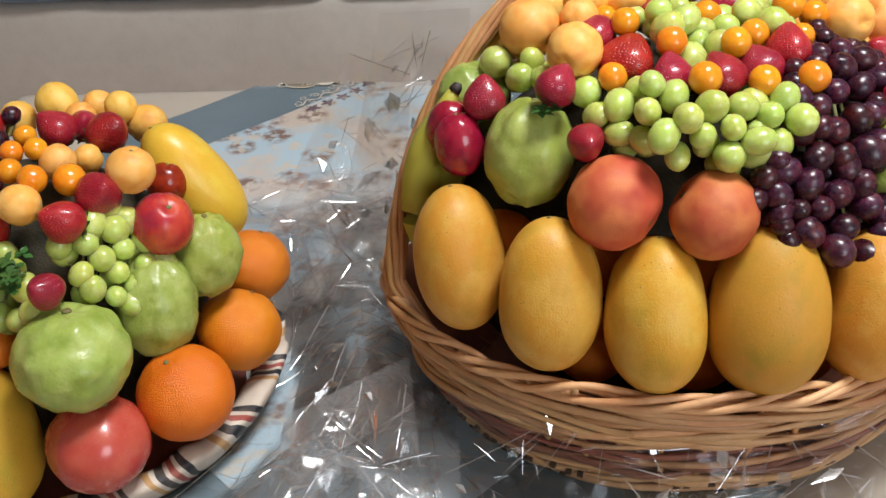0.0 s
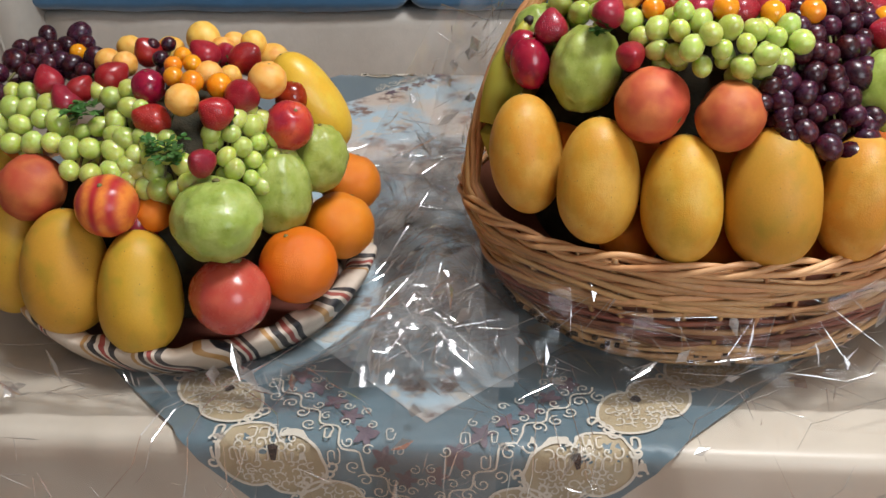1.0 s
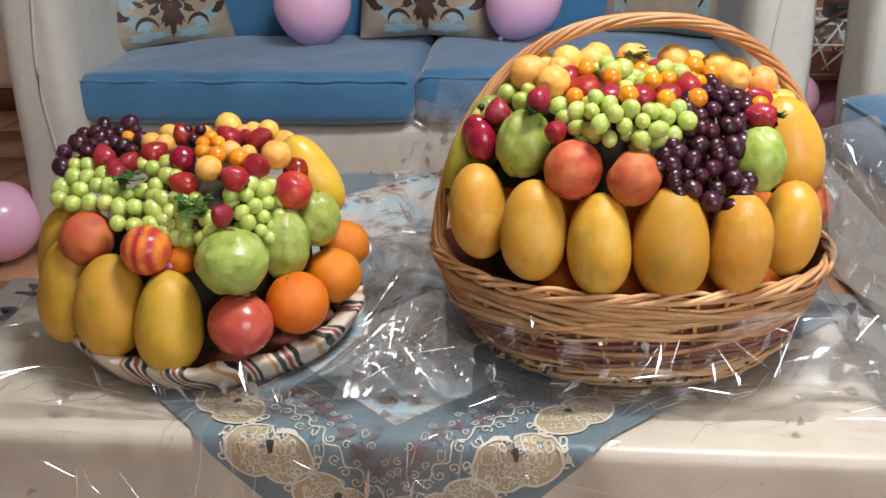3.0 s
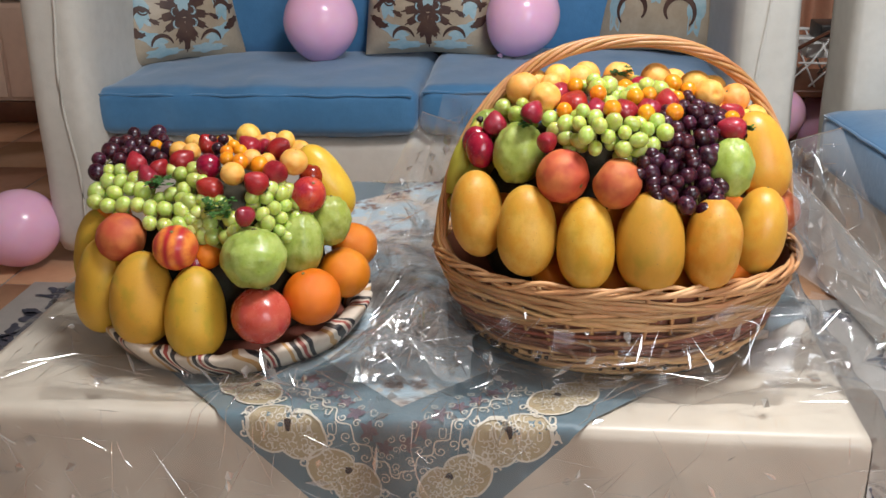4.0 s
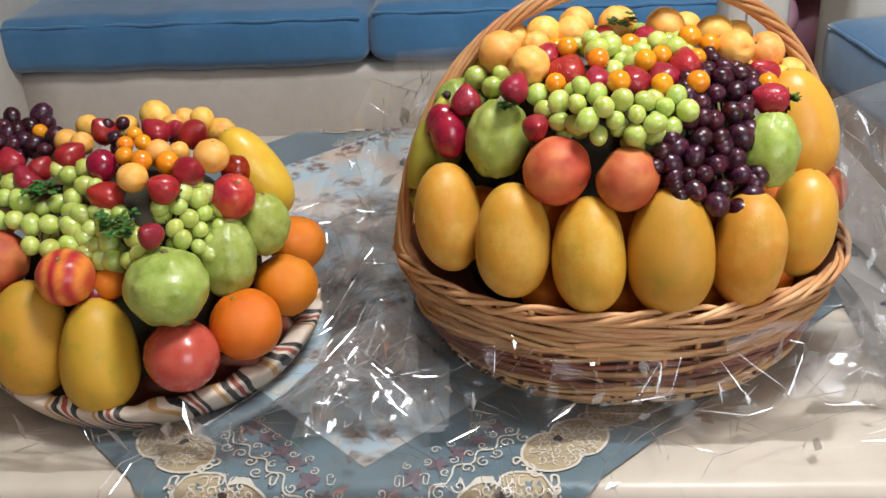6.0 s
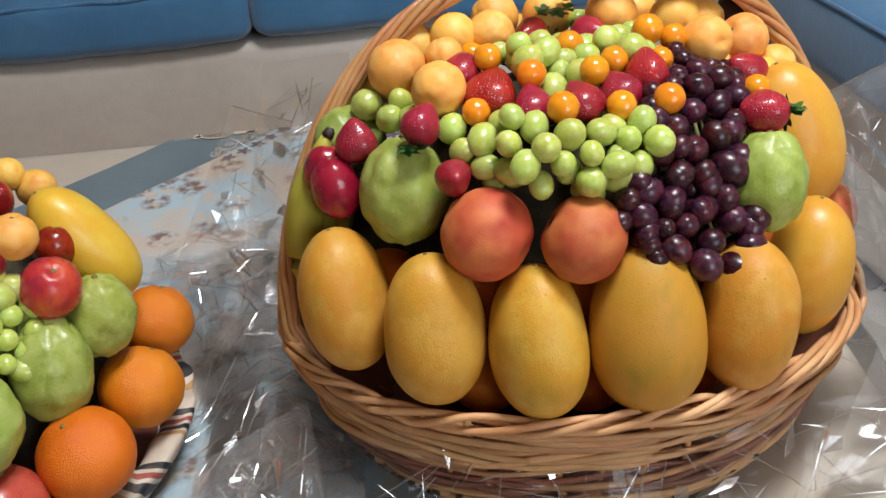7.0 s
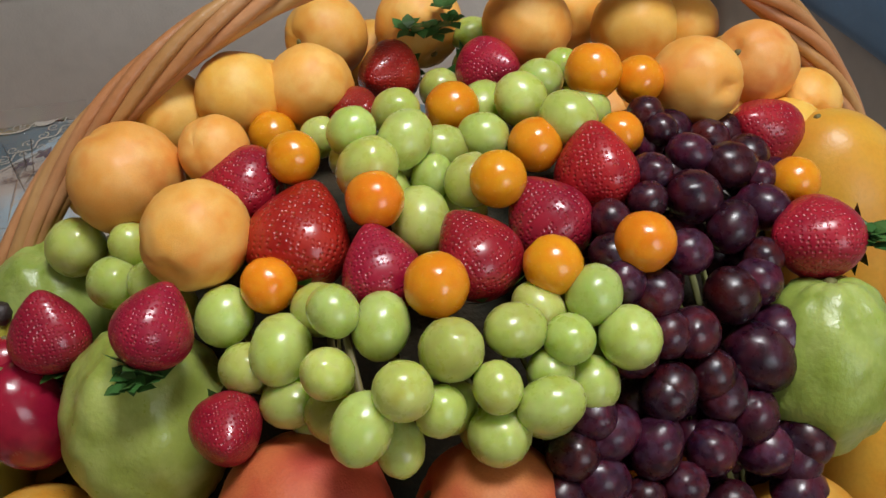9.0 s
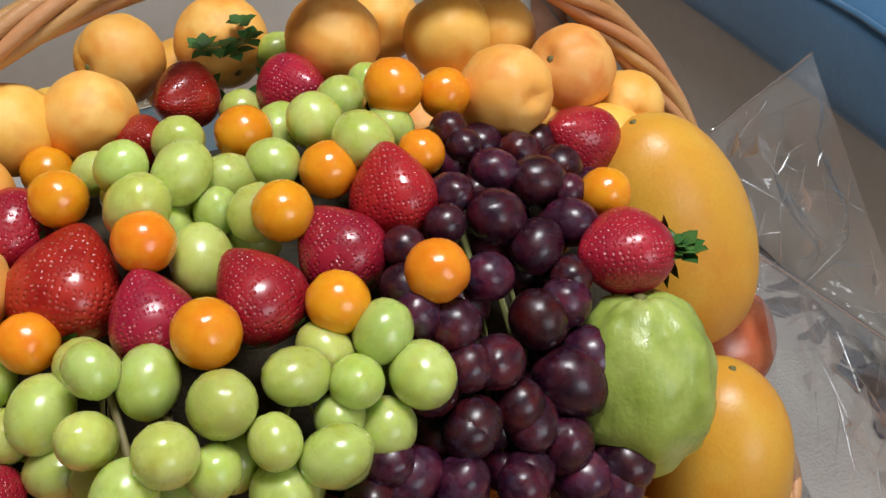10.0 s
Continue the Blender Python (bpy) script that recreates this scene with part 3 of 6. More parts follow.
# the flat place of a point at height z on the front drop is TY0 - (TZ - z)
for end in (-1, 1):
    edge = TY0 if end < 0 else TY1
    for sx in (-1, 1):
        for dx, drop, ang in ((0.148, 0.026, 0.25), (0.074, 0.088, 0.6), (0.215, -0.055, 0.7), (0.29, -0.13, 0.7))[: 4 if end < 0 else 2]:
            medallion(RC[0] + sx * dx, edge + end * drop, ang * sx * -end, 0.044)
        # bold leafy scroll line making a V
        line = []
        p0, p1 = (RC[0] + sx * 0.165, edge - end * 0.082), (RC[0], edge + end * 0.086)
        for k in range(49):
            t = k / 48
            wob = 0.0035 * math.sin(t * 44)
            line.append((p0[0] + (p1[0] - p0[0]) * t + wob, p0[1] + (p1[1] - p0[1]) * t + wob * end * sx))
        pieces = [ribbon(line, 0.0022, 0.0064)]
        for k in range(2, 47, 4):
            x, y = line[k]
            pieces.append(ribbon(spiral(x + sx * 0.009, y + end * 0.006, 0.008, k, 1.2, sx), 0.0016, 0.0066))
            pieces.append(ribbon(spiral(x - sx * 0.026, y - end * 0.024, 0.006, k + 1, 1.2, sx), 0.0013, 0.0066))
            pieces.append(ribbon(spiral(x - sx * 0.006, y - end * 0.007, 0.006, k + 2, 1.1, -sx), 0.0014, 0.0066))
        put("ivory_scrollwork", mesh_of("ivory_scrollwork", *join(pieces), IVORY), None, runner, "ivory stitched scroll border")
        pieces = []
        for k in range(3, 45, 6):
            x, y = line[k]
            c = (x - sx * 0.016, y - end * 0.016)
            pieces.append(patch([(c[0] + (0.010 + 0.004 * math.cos(q * 5 * math.pi / 10)) * math.cos(q * math.pi / 10), c[1] + (0.010 + 0.004 * math.cos(q * 5 * math.pi / 10)) * math.sin(q * math.pi / 10)) for q in range(20)], 0.0056))
        put("mauve_blossom_border", mesh_of("mauve_blossom_border", *join(pieces), PURPLE), None, runner, "mauve stitched flowers")

# ---- sofa ----
def soft_box(name, lo, hi, material, bulge=0.012, r=0.035, n=14, seed=0.0, parent=None, label="", wrinkle=0.004):
    """An upholstered block: rounded, slightly swollen and creased."""
    sx, sy, sz = [(b - a) / 2 for a, b in zip(lo, hi)]
    mid = Vector([(a + b) / 2 for a, b in zip(lo, hi)])
    bm = bmesh.new()
    bmesh.ops.create_cube(bm, size=2.0)
    bmesh.ops.subdivide_edges(bm, edges=bm.edges[:], cuts=n, use_grid_fill=True)
    for v in bm.verts:
        p = Vector((v.co.x * sx, v.co.y * sy, v.co.z * sz))
        q = Vector([max(-h + r, min(h - r, c)) for c, h in zip(p, (sx, sy, sz))])
        d = p - q
        p = q + (d.normalized() * r if d.length > 1e-6 else d)
        nrm = d.normalized() if d.length > 1e-6 else Vector()
        sw = (1 - v.co.x ** 2) * (1 - v.co.y ** 2) + (1 - v.co.z ** 2) * 0.5
        p += nrm * (bulge * sw + wrinkle * noise.noise((p.x * 7 + seed, p.y * 7, p.z * 7)) + wrinkle * 0.7 * max(0.0, noise.noise((p.x * 30 + seed + p.z * 6, p.y * 7, p.z * 5))))
        v.co = p
    me = bpy.data.meshes.new(name)
    bm.to_mesh(me)
    bm.free()
    me.materials.append(material)
    me.polygons.foreach_set("use_smooth", [True] * len(me.polygons))
    return put(name, me, Matrix.Translation(mid), parent, label)


sofa = empty("sofa", (-0.22, 2.7, 0), "two-seat sofa with blue velvet cushions and pale beige arms", "sofa")
soft_box("base", (-1.12, 2.24, 0.06), (0.70, 3.05, 0.385), SOFA_BASE, 0.004, 0.02, parent=sofa, label="beige upholstered sofa base")
soft_box("seat_cushion", (-1.135, 2.20, 0.392), (-0.187, 2.86, 0.535), VELVET, 0.012, 0.036, 44, 1.0, sofa, "blue velvet seat cushion", 0.007)
soft_box("seat_cushion", (-0.175, 2.20, 0.397), (0.70, 2.86, 0.545), VELVET, 0.012, 0.036, 44, 5.0, sofa, "blue velvet seat cushion", 0.007)
soft_box("back_cushion", (-1.10, 2.78, 0.52), (-0.19, 3.02, 0.98), VELVET, 0.02, 0.05, 14, 9.0, sofa, "blue velvet back cushion")
soft_box("back_cushion", (-0.17, 2.78, 0.52), (0.70, 3.02, 0.98), VELVET, 0.02, 0.05, 14, 14.0, sofa, "blue velvet back cushion")
soft_box("backrest", (-1.13, 3.0, 0.2), (0.70, 3.14, 0.95), SOFA, 0.005, 0.03, 8, 3.0, sofa)
soft_box("arm", (-1.30, 2.14, 0.03), (-1.12, 3.10, 0.92), SOFA, 0.010, 0.05, 16, 21.0, sofa, "pale beige rounded arm")
soft_box("arm", (0.68, 2.14, 0.03), (0.845, 3.10, 0.92), SOFA, 0.010, 0.05, 16, 26.0, sofa, "pale beige rounded arm")
for x0, x1, z in ((-1.125, -0.197, 0.517), (-0.165, 0.69, 0.527)):
    tube("piping", [(x0 + (x1 - x0) * k / 24, 2.199 + 0.002 * math.sin(k), z + 0.002 * math.sin(k * 1.7)) for k in range(25)], 0.004, VELVET, sofa, 6, "stitched piping seam")
for x in (-1.19, 0.745):
    tube("piping", [(x + 0.012 * math.sin(k * 0.4), 2.133, 0.10 + 0.75 * k / 20) for k in range(21)], 0.004, SOFA, sofa, 6, "arm front seam")

# armchair facing the table from the side
chair = empty("armchair", (1.5, 1.75, 0), "armchair with a blue velvet seat cushion and pale beige arms", "armchair")
soft_box("base", (1.085, 1.10, 0.015), (1.88, 2.18, 0.345), SOFA_BASE, 0.004, 0.02, parent=chair, label="beige upholstered chair base")
soft_box("seat_cushion", (1.04, 1.12, 0.35), (1.75, 2.15, 0.515), VELVET, 0.012, 0.032, 16, 31.0, chair, "blue velvet seat cushion")
soft_box("arm", (1.125, 2.17, 0.015), (1.98, 2.40, 0.92), SOFA, 0.010, 0.05, 14, 36.0, chair, "pale beige rounded arm")
soft_box("arm", (1.132, 0.92, 0.015), (1.98, 1.10, 0.62), SOFA, 0.010, 0.05, 14, 39.0, chair, "pale beige rounded arm")
soft_box("backrest", (1.75, 1.10, 0.2), (1.99, 2.26, 0.95), SOFA, 0.010, 0.05, 10, 41.0, chair)
tube("piping", [(1.039 + 0.001 * math.sin(k), 1.15 + 0.97 * k / 24, 0.500 + 0.001 * math.sin(k * 2)) for k in range(25)], 0.004, VELVET, chair, 6, "stitched piping seam")

chair.location.x -= 0.095
chair.rotation_euler[2] = math.radians(6.5)


# ---- damask cushions ----
def cushion(loc, lean, yaw, size, motif, label):
    o = empty("throw_cushion", loc, label, "cushion", "damask cushions on the sofa")
    m = Matrix.Translation(loc) @ pose(0, 0, 0, lean, 0, yaw)
    h = size / 2

    def surf(u, w, side, lift=0.0):
        e = max(0.0, (1 - abs(u) ** 2.6)) * max(0.0, (1 - abs(w) ** 2.6))
        t = 0.075 * e ** 0.55 * (size / 0.42)
        pull = 1 - 0.05 * (1 - abs(u * w)) * max(abs(u), abs(w)) ** 3
        wr = 0.004 * noise.noise((u * 3 + loc[0] * 9, w * 3, side)) * e
        return Vector((u * h * pull, -side * (t + wr + lift), h + w * h * pull))

    vs, fs = [], []
    for side in (1, -1):
        v, f = grid(26, 26, lambda a, b: surf(2 * a - 1, 2 * b - 1, side))
        fs += [tuple(i + len(vs) for i in (q if side > 0 else q[::-1])) for q in f]
        vs += v
    put("cover", mesh_of("cover", vs, fs, PILLOW), m, o)

    def fan(pts, lift):
        n = len(pts)
        c = (sum(p[0] for p in pts) / n, sum(p[1] for p in pts) / n)
        v = [surf(*c, 1, lift)]
        for k in (0.5, 1.0):
            v += [surf(c[0] + (p[0] - c[0]) * k, c[1] + (p[1] - c[1]) * k, 1, lift) for p in pts]
        f = []
        for i in range(n):
            j = (i + 1) % n
            f += [(0, 1 + i, 1 + j), (1 + i, 1 + n + i, 1 + n + j, 1 + j)]
        return v, f

    def petal(x, y, ang, ln, wd):
        """A leaf with scalloped edges."""
        p = []
        for k in range(28):
            q = 2 * math.pi * k / 28
            lobe = 1 + 0.16 * math.cos(7 * q)
            u, w = 1.15 * ln * math.cos(q) * lobe, 1.15 * wd * math.sin(q) * (1 - 0.35 * math.cos(q)) * lobe
            p.append((x + u * math.cos(ang) - w * math.sin(ang), y + u * math.sin(ang) + w * math.cos(ang)))
        return p

    def hook(cx, cy, r, a0, turn, wd):
        out, inn = [], []
        for k in range(20):
            q = a0 + turn * k / 19
            rr = r * (1 - 0.35 * k / 19)
            w = wd * (0.4 + math.sin(math.pi * k / 19))
            out.append((cx + (rr + w) * math.cos(q), cy + (rr + w) * math.sin(q)))
            inn.append((cx + (rr - w) * math.cos(q), cy + (rr - w) * math.sin(q)))
        v = [surf(*p, 1, 0.0014) for p in out + inn]
        return v, [(k, k + 1, 21 + k, 20 + k) for k in range(19)]

    dark, pale = [], []
    DY = -0.30
    for sx in (-1, 1):
        if motif == "flower":
            for y, ang, ln, wd in ((0.34, 0.9, 0.14, 0.065), (0.22, 0.55, 0.17, 0.065), (0.08, 0.25, 0.19, 0.07), (-0.06, -0.15, 0.19, 0.07), (-0.19, -0.5, 0.17, 0.06), (-0.30, -0.9, 0.13, 0.05), (-0.38, -1.2, 0.10, 0.04), (0.45, 1.3, 0.12, 0.05)):
                dark.append(fan(petal(sx * (0.17 if y > -0.3 else 0.08), y + DY, ang if sx > 0 else math.pi - ang, ln, wd), 0.0014))
            for y in (-0.02, -0.2):
                pale.append(hook(sx * 0.12, y + DY, 0.07, math.pi / 2, -sx * 3.4, 0.010))
            pale.append(fan(petal(sx * 0.66, -0.14, 1.4 if sx > 0 else 1.74, 0.30, 0.11), 0.0010))
            pale.append(fan(petal(sx * 0.55, -0.66, 0.5 if sx > 0 else 2.64, 0.22, 0.08), 0.0010))
            for r0 in (0.10, 0.05):
                dark.append(hook(sx * 0.60, -0.22, r0, 0.0, sx * 4.2, 0.010))
            for x, y in ((0.50, -0.02), (0.74, 0.02), (0.80, -0.30), (0.47, -0.42), (0.70, -0.60)):
                dark.append(fan(petal(sx * x, y, 1.2 + x * 3, 0.075, 0.03), 0.0016))
            dark.append(hook(sx * 0.66, -0.36, 0.17, math.pi * (0.9 if sx > 0 else 0.1), -sx * 3.2, 0.03))
            dark.append(fan(petal(sx * 0.62, 0.12, 1.7, 0.13, 0.05), 0.0016))
        else:
            dark.append(hook(sx * 0.34, -0.42, 0.27, math.pi * (-0.25 if sx > 0 else 1.25), sx * 4.6, 0.032))
            dark.append(fan(petal(sx * 0.12, 0.05, 1.2 if sx > 0 else 1.94, 0.14, 0.06), 0.0014))
            pale.append(fan(petal(sx * 0.62, -0.25, 1.5, 0.42, 0.10), 0.0010))
        if motif != "flower":
            continue
        dark.append(hook(sx * 0.42, -0.80, 0.2, math.pi * (0.95 if sx > 0 else 0.05), -sx * 2.8, 0.022))
        pale.append(fan(petal(sx * 0.36, -0.88, 0.0, 0.24, 0.055), 0.0010))
    if motif == "flower":
        dark.append(fan(petal(0, -0.46 + DY, -1.57, 0.14, 0.05), 0.0016))
    dark.append(fan(petal(0, 0.55, 1.57, 0.2, 0.08), 0.0016))
    if motif == "flower":
        for sx in (-1, 1):
            for x, y, an, ln, wd in ((0.84, 0.10, 1.2, 0.16, 0.06), (0.80, -0.52, 0.6, 0.12, 0.05), (0.40, 0.42, 0.8, 0.14, 0.06), (0.13, -0.02, 1.1, 0.11, 0.06)):
                dark.append(fan(petal(sx * x, y, an if sx > 0 else math.pi - an, ln, wd), 0.0015))
    pale.append(fan(petal(0, 0.18 + DY, 1.57, 0.16, 0.085), 0.0020))
    for piece in pale:
        put("pale_blue_motif", mesh_of("pale_blue_motif", *piece, TEAL), m, o, "pale blue woven motif")
    for piece in dark:
        put("dark_damask_motif", mesh_of("dark_damask_motif", *piece, DAMASK), m, o, "dark brown damask flower")
    return o


cushion((-1.00, 2.625, 0.538), -18, 40, 0.43, "flower", "champagne satin cushion with dark brown damask, by the sofa arm")
cushion((-0.195, 2.68, 0.548), -14, -2, 0.43, "flower", "champagne satin cushion with dark brown damask, amid the sofa")
cushion((0.53, 2.70, 0.550), -16, -24, 0.42, "scroll", "champagne satin cushion with dark scrolls, by the sofa arm")


# ---- balloons ----
def balloon(loc, r, axis, where):
    def prof(h, a):
        k = 0.10 * max(0.0, -h) ** 2
        return math.sqrt(max(0, 1 - h * h)) * (1 - k), h * (1.05 + 0.10 * (h < 0) * h * h)
    o = put("balloon", round_mesh("balloon", BALLOON, prof, 36, 24), turned(loc, axis, 0, r))
    tagged(o, "glossy pale pink latex balloon " + where, "balloon", "pink balloons")
    kn = round_mesh("knot", BALLOON, lambda h, a: ((0.05 + 0.05 * max(0, -h)) * math.sqrt(max(0, 1 - h * h)) + 0.012, h * 0.07), 12, 8)
    put("knot", kn, o.matrix_basis @ Matrix.Translation((0, 0, -1.19)), o)


balloon((-0.535, 2.60, 0.668), 0.118, (0.1, -0.2, 1), "resting on the blue sofa seat")
balloon((0.105, 2.60, 0.680), 0.114, (0.5, 0.1, 0.85), "resting on the blue sofa seat")
balloon((-1.395, 2.13, 0.124), 0.118, (0.9, 0.3, 0.4), "lying on the tiled floor")
balloon((0.925, 2.66, 0.36), 0.080, (0.2, 0.2, 1), "squeezed beside the sofa arm")
balloon((1.13, 2.93, 0.262), 0.105, (-0.2, 0.5, 1), "on the shelf of the side table")

# ---- cabinet by the wall ----
cab = empty("cabinet", (-2.5, 4.15, 0), "low peach-beige painted cabinet with a dark plinth", "cabinet")
box("body", (-2.98, 3.96, 0.10), (-1.75, 4.36, 0.56), CABINET, cab, 0.006)
box("plinth", (-2.98, 3.94, 0.0), (-1.75, 4.36, 0.098), WOOD, cab, 0.004, "dark brown plinth")
for x0, x1 in ((-2.96, -2.38), (-2.36, -1.78)):
    d = box("door", (x0, 3.944, 0.12), (x1, 3.958, 0.54), CABINET, cab, 0.004)
    hx = x1 - 0.07 if x0 < -2.9 else x0 + 0.30
    tube("handle", [(hx, 3.93, 0.46), (hx, 3.925, 0.44), (hx, 3.93, 0.40)], 0.008, BRASS, d, 8, "brass handle")
    tube("tassel", [(hx, 3.93, 0.40), (hx + 0.004, 3.928, 0.36), (hx + 0.01, 3.928, 0.28)], [0.006, 0.014, 0.02], BRASS, d, 8, "gold tassel")
tray_top = empty("ornament", (-2.25, 4.08, 0.56), "crumpled silvery white ornament on the cabinet", "ornament")
vsn = round_mesh("bowl", PAPER, lambda h, a: (math.sqrt(max(0, 1 - h * h)) * (0.16 + 0.03 * math.sin(5 * a) + 0.02 * math.sin(11 * a + h * 4)), h * 0.07 + 0.07), 40, 16)
put("bowl", vsn, Matrix.Translation((-2.25, 4.08, 0.56)), tray_top)

# ---- curtain and side table in the gap beside the sofa ----
cur = empty("curtain", (1.5, 4.3, 0), "coppery brown curtain hanging in vertical folds", "curtain")
vs, fs = grid(120, 6, lambda u, v: Vector((0.75 + 1.9 * u, 4.30 + 0.035 * math.sin(u * 95) + 0.02 * math.sin(u * 41), 0.02 + 2.5 * v)))
put("fabric", mesh_of("fabric", vs, fs, CURTAIN), None, cur)
st = empty("side_table", (1.15, 2.95, 0), "small dark wooden side table beside the sofa", "side table")
box("tabletop", (0.975, 2.75, 0.395), (1.42, 3.12, 0.420), WOOD, st, 0.005)
for x, lean in ((1.01, -0.03), (1.385, 0.03)):
    for y in (2.79, 3.08):
        tube("leg", [(x, y, 0.395), (x + lean, y, 0.0)], [0.022, 0.016], WOOD, st, 8)
box("shelf", (1.00, 2.80, 0.125), (1.395, 3.07, 0.145), WOOD, st, 0.003, "dark lower shelf")
rack = empty("wire_rack", (1.15, 2.92, 0.42), "white wire magazine rack with papers on the side table", "rack")
for y in (2.80, 3.02):
    for x in (1.06, 1.14, 1.22, 1.30):
        tube("wire", [(x, y, 0.420), (x - 0.04, y, 0.50), (x - 0.075, y, 0.575)], 0.0035, PAPER, rack, 6)
        tube("wire", [(x - 0.10, y, 0.422), (x - 0.02, y, 0.50), (x + 0.03, y, 0.575)], 0.0035, PAPER, rack, 6)
    tube("rail", [(0.96, y, 0.580), (1.15, y, 0.574), (1.36, y, 0.580)], 0.006, PAPER, rack, 6)
    tube("rail", [(1.00, y, 0.500), (1.18, y, 0.497), (1.36, y, 0.502)], 0.004, PAPER, rack, 6)
for x in (0.96, 1.36):
    tube("rail", [(x, 2.80, 0.580), (x, 2.91, 0.576), (x, 3.02, 0.580)], 0.006, PAPER, rack, 6)
box("paper_block", (1.03, 2.83, 0.510), (1.33, 3.00, 0.560), PAPER, rack, 0.004)
bk = box("book", (1.07, 2.84, 0.562), (1.30, 2.99, 0.615), BLACKP, None, 0.004)
tagged(bk, "dark book lying on the papers of the rack", "book")
stick = tube("wooden_stick", [(0.93, 2.77, 0.520), (1.15, 2.785, 0.640), (1.40, 2.80, 0.770)], 0.011, WOOD, None, 8, "", 0.5)
tagged(stick, "flat dark wooden stick leaning across the wire rack", "stick")

# ---- wicker basket ----
BC = Vector((0.285, 0.815, 0.0))
BZ0, BZ1 = 0.462, 0.602


def wall_at(t, a, out=0.0):
    """The basket's wall: t from 0 (foot) to 1 (rim), angle a, pushed outwards."""
    k = t ** 0.55
    ra, rb = 0.182 + 0.078 * k, 0.138 + 0.053 * k
    n = Vector((math.cos(a) / ra, math.sin(a) / rb, 0)).normalized()
    return Vector((BC.x + ra * math.cos(a), BC.y + rb * math.sin(a), BZ0 + (BZ1 - BZ0) * t)) + n * out


basket = empty("wicker_basket", (BC.x, BC.y, BZ0), "oval honey wicker basket with brown band and arched handle, full", "basket")
vs = [wall_at(0.02, 2 * math.pi * k / 48, -0.002) for k in range(48)] + [Vector((BC.x, BC.y, BZ0 + 0.004))]
fs = [(k, (k + 1) % 48, 48) for k in range(48)]
v2, f2 = grid(96, 10, lambda u, v: wall_at(0.02 + 0.95 * v, 2 * math.pi * u, -0.007))
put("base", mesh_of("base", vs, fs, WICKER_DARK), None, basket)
# added sheet behind the strands, in dark wicker so the weave's gaps look shaded
put("lining", mesh_of("lining", v2, f2, WICKER_DARK), None, basket, "added dark sheet behind the weave, for shade in its gaps")
NST = 44
for k in range(NST):
    a = 2 * math.pi * k / NST
    tube("stake", [wall_at(t / 8, a + 0.01 * math.sin(t + k), -0.001) for t in range(9)], 0.0032, WICKER, basket, 6)
rows = 14
wr = random.Random(11)
for i in range(rows):
    t = (i + 0.4) / rows * 0.95
    z = BZ0 + (BZ1 - BZ0) * t
    brown = 0.497 < z < 0.533
    for s in range(1 if i % 3 == 1 else 2):
        ph, amp, dr = wr.uniform(0, 6.28), wr.uniform(0.4, 1.0), wr.uniform(0.010, 0.045 if t > 0.5 else 0.016)
        rad = wr.uniform(0.0020, 0.0033)
        n = 170
        pts = []
        for k in range(n + 1):
            a = 2 * math.pi * k / n
            tt = min(0.985, max(0.01, t + dr * math.sin(a * 3 + ph) + 0.6 * dr * math.sin(a * 7 + ph * 2) + (s - 0.8) * 0.012))
            pts.append(wall_at(tt, a, 0.0018 + 0.0042 * amp * math.sin(NST / 4 * a + 2.1 * (i + s) + 0.4 * math.sin(a * 5 + ph))))
        tube("weaver", pts, [rad * (1 + 0.25 * math.sin(k * 0.31 + ph)) for k in range(n + 1)], WICKER_DARK if brown else WICKER, basket, 6, "", 1.25)
# loose strands crossing the upper half at a slant
for i in range(26):
    a0, span, up = wr.uniform(0, 6.28), wr.uniform(0.7, 1.6), wr.choice((-1, 1)) * wr.uniform(0.10, 0.28)
    t0 = wr.uniform(0.5, 0.92) if i % 4 else wr.uniform(0.08, 0.3)
    pts = []
    for k in range(41):
        s = k / 40
        tt = min(0.98, max(0.03, t0 + up * (s - 0.5) + 0.02 * math.sin(s * 9 + i)))
        pts.append(wall_at(tt, a0 + span * s, -0.002 + 0.010 * math.sin(math.pi * s) ** 0.5))
    tube("weaver", pts, wr.uniform(0.0022, 0.0032), WICKER, basket, 6, "", 1.2)
# small dark checks in the lowest band
for i in range(80):
    a = math.radians(190 + 160 * i / 79 + wr.uniform(-0.8, 0.8))
    if (i // 9) % 4 == 3:
        continue
    t = 0.12 + 0.035 * ((i % 3) - 1) + (0.02 if i % 2 else -0.01)
    put("check", mesh_of("check", [wall_at(t, a, 0.0098), wall_at(t, a + 0.022, 0.0098), wall_at(t + 0.032, a + 0.026, 0.0100), wall_at(t + 0.032, a + 0.002, 0.0100), wall_at(t, a, 0.004), wall_at(t, a + 0.022, 0.004), wall_at(t + 0.032, a + 0.026, 0.004), wall_at(t + 0.032, a + 0.002, 0.004)], [(0, 1, 2, 3), (0, 4, 5, 1), (1, 5, 6, 2), (2, 6, 7, 3), (3, 7, 4, 0)], WICKER_CHECK, False), None, basket)
# plaited rim
for s in range(4):
    pts = []
    for k in range(241):
        a = 2 * math.pi * k / 240
        q = a * 9 + 2 * math.pi * s / 4 + 0.5 * math.sin(a * 6 + s)
        pts.append(wall_at(1.0, a, 0.001 + 0.0055 * math.cos(q)) + Vector((0, 0, (0.006 + 0.003 * math.sin(a * 5 + s * 2)) * math.sin(q))))
    tube("rim_strand", pts, 0.0032, WICKER, basket, 7)


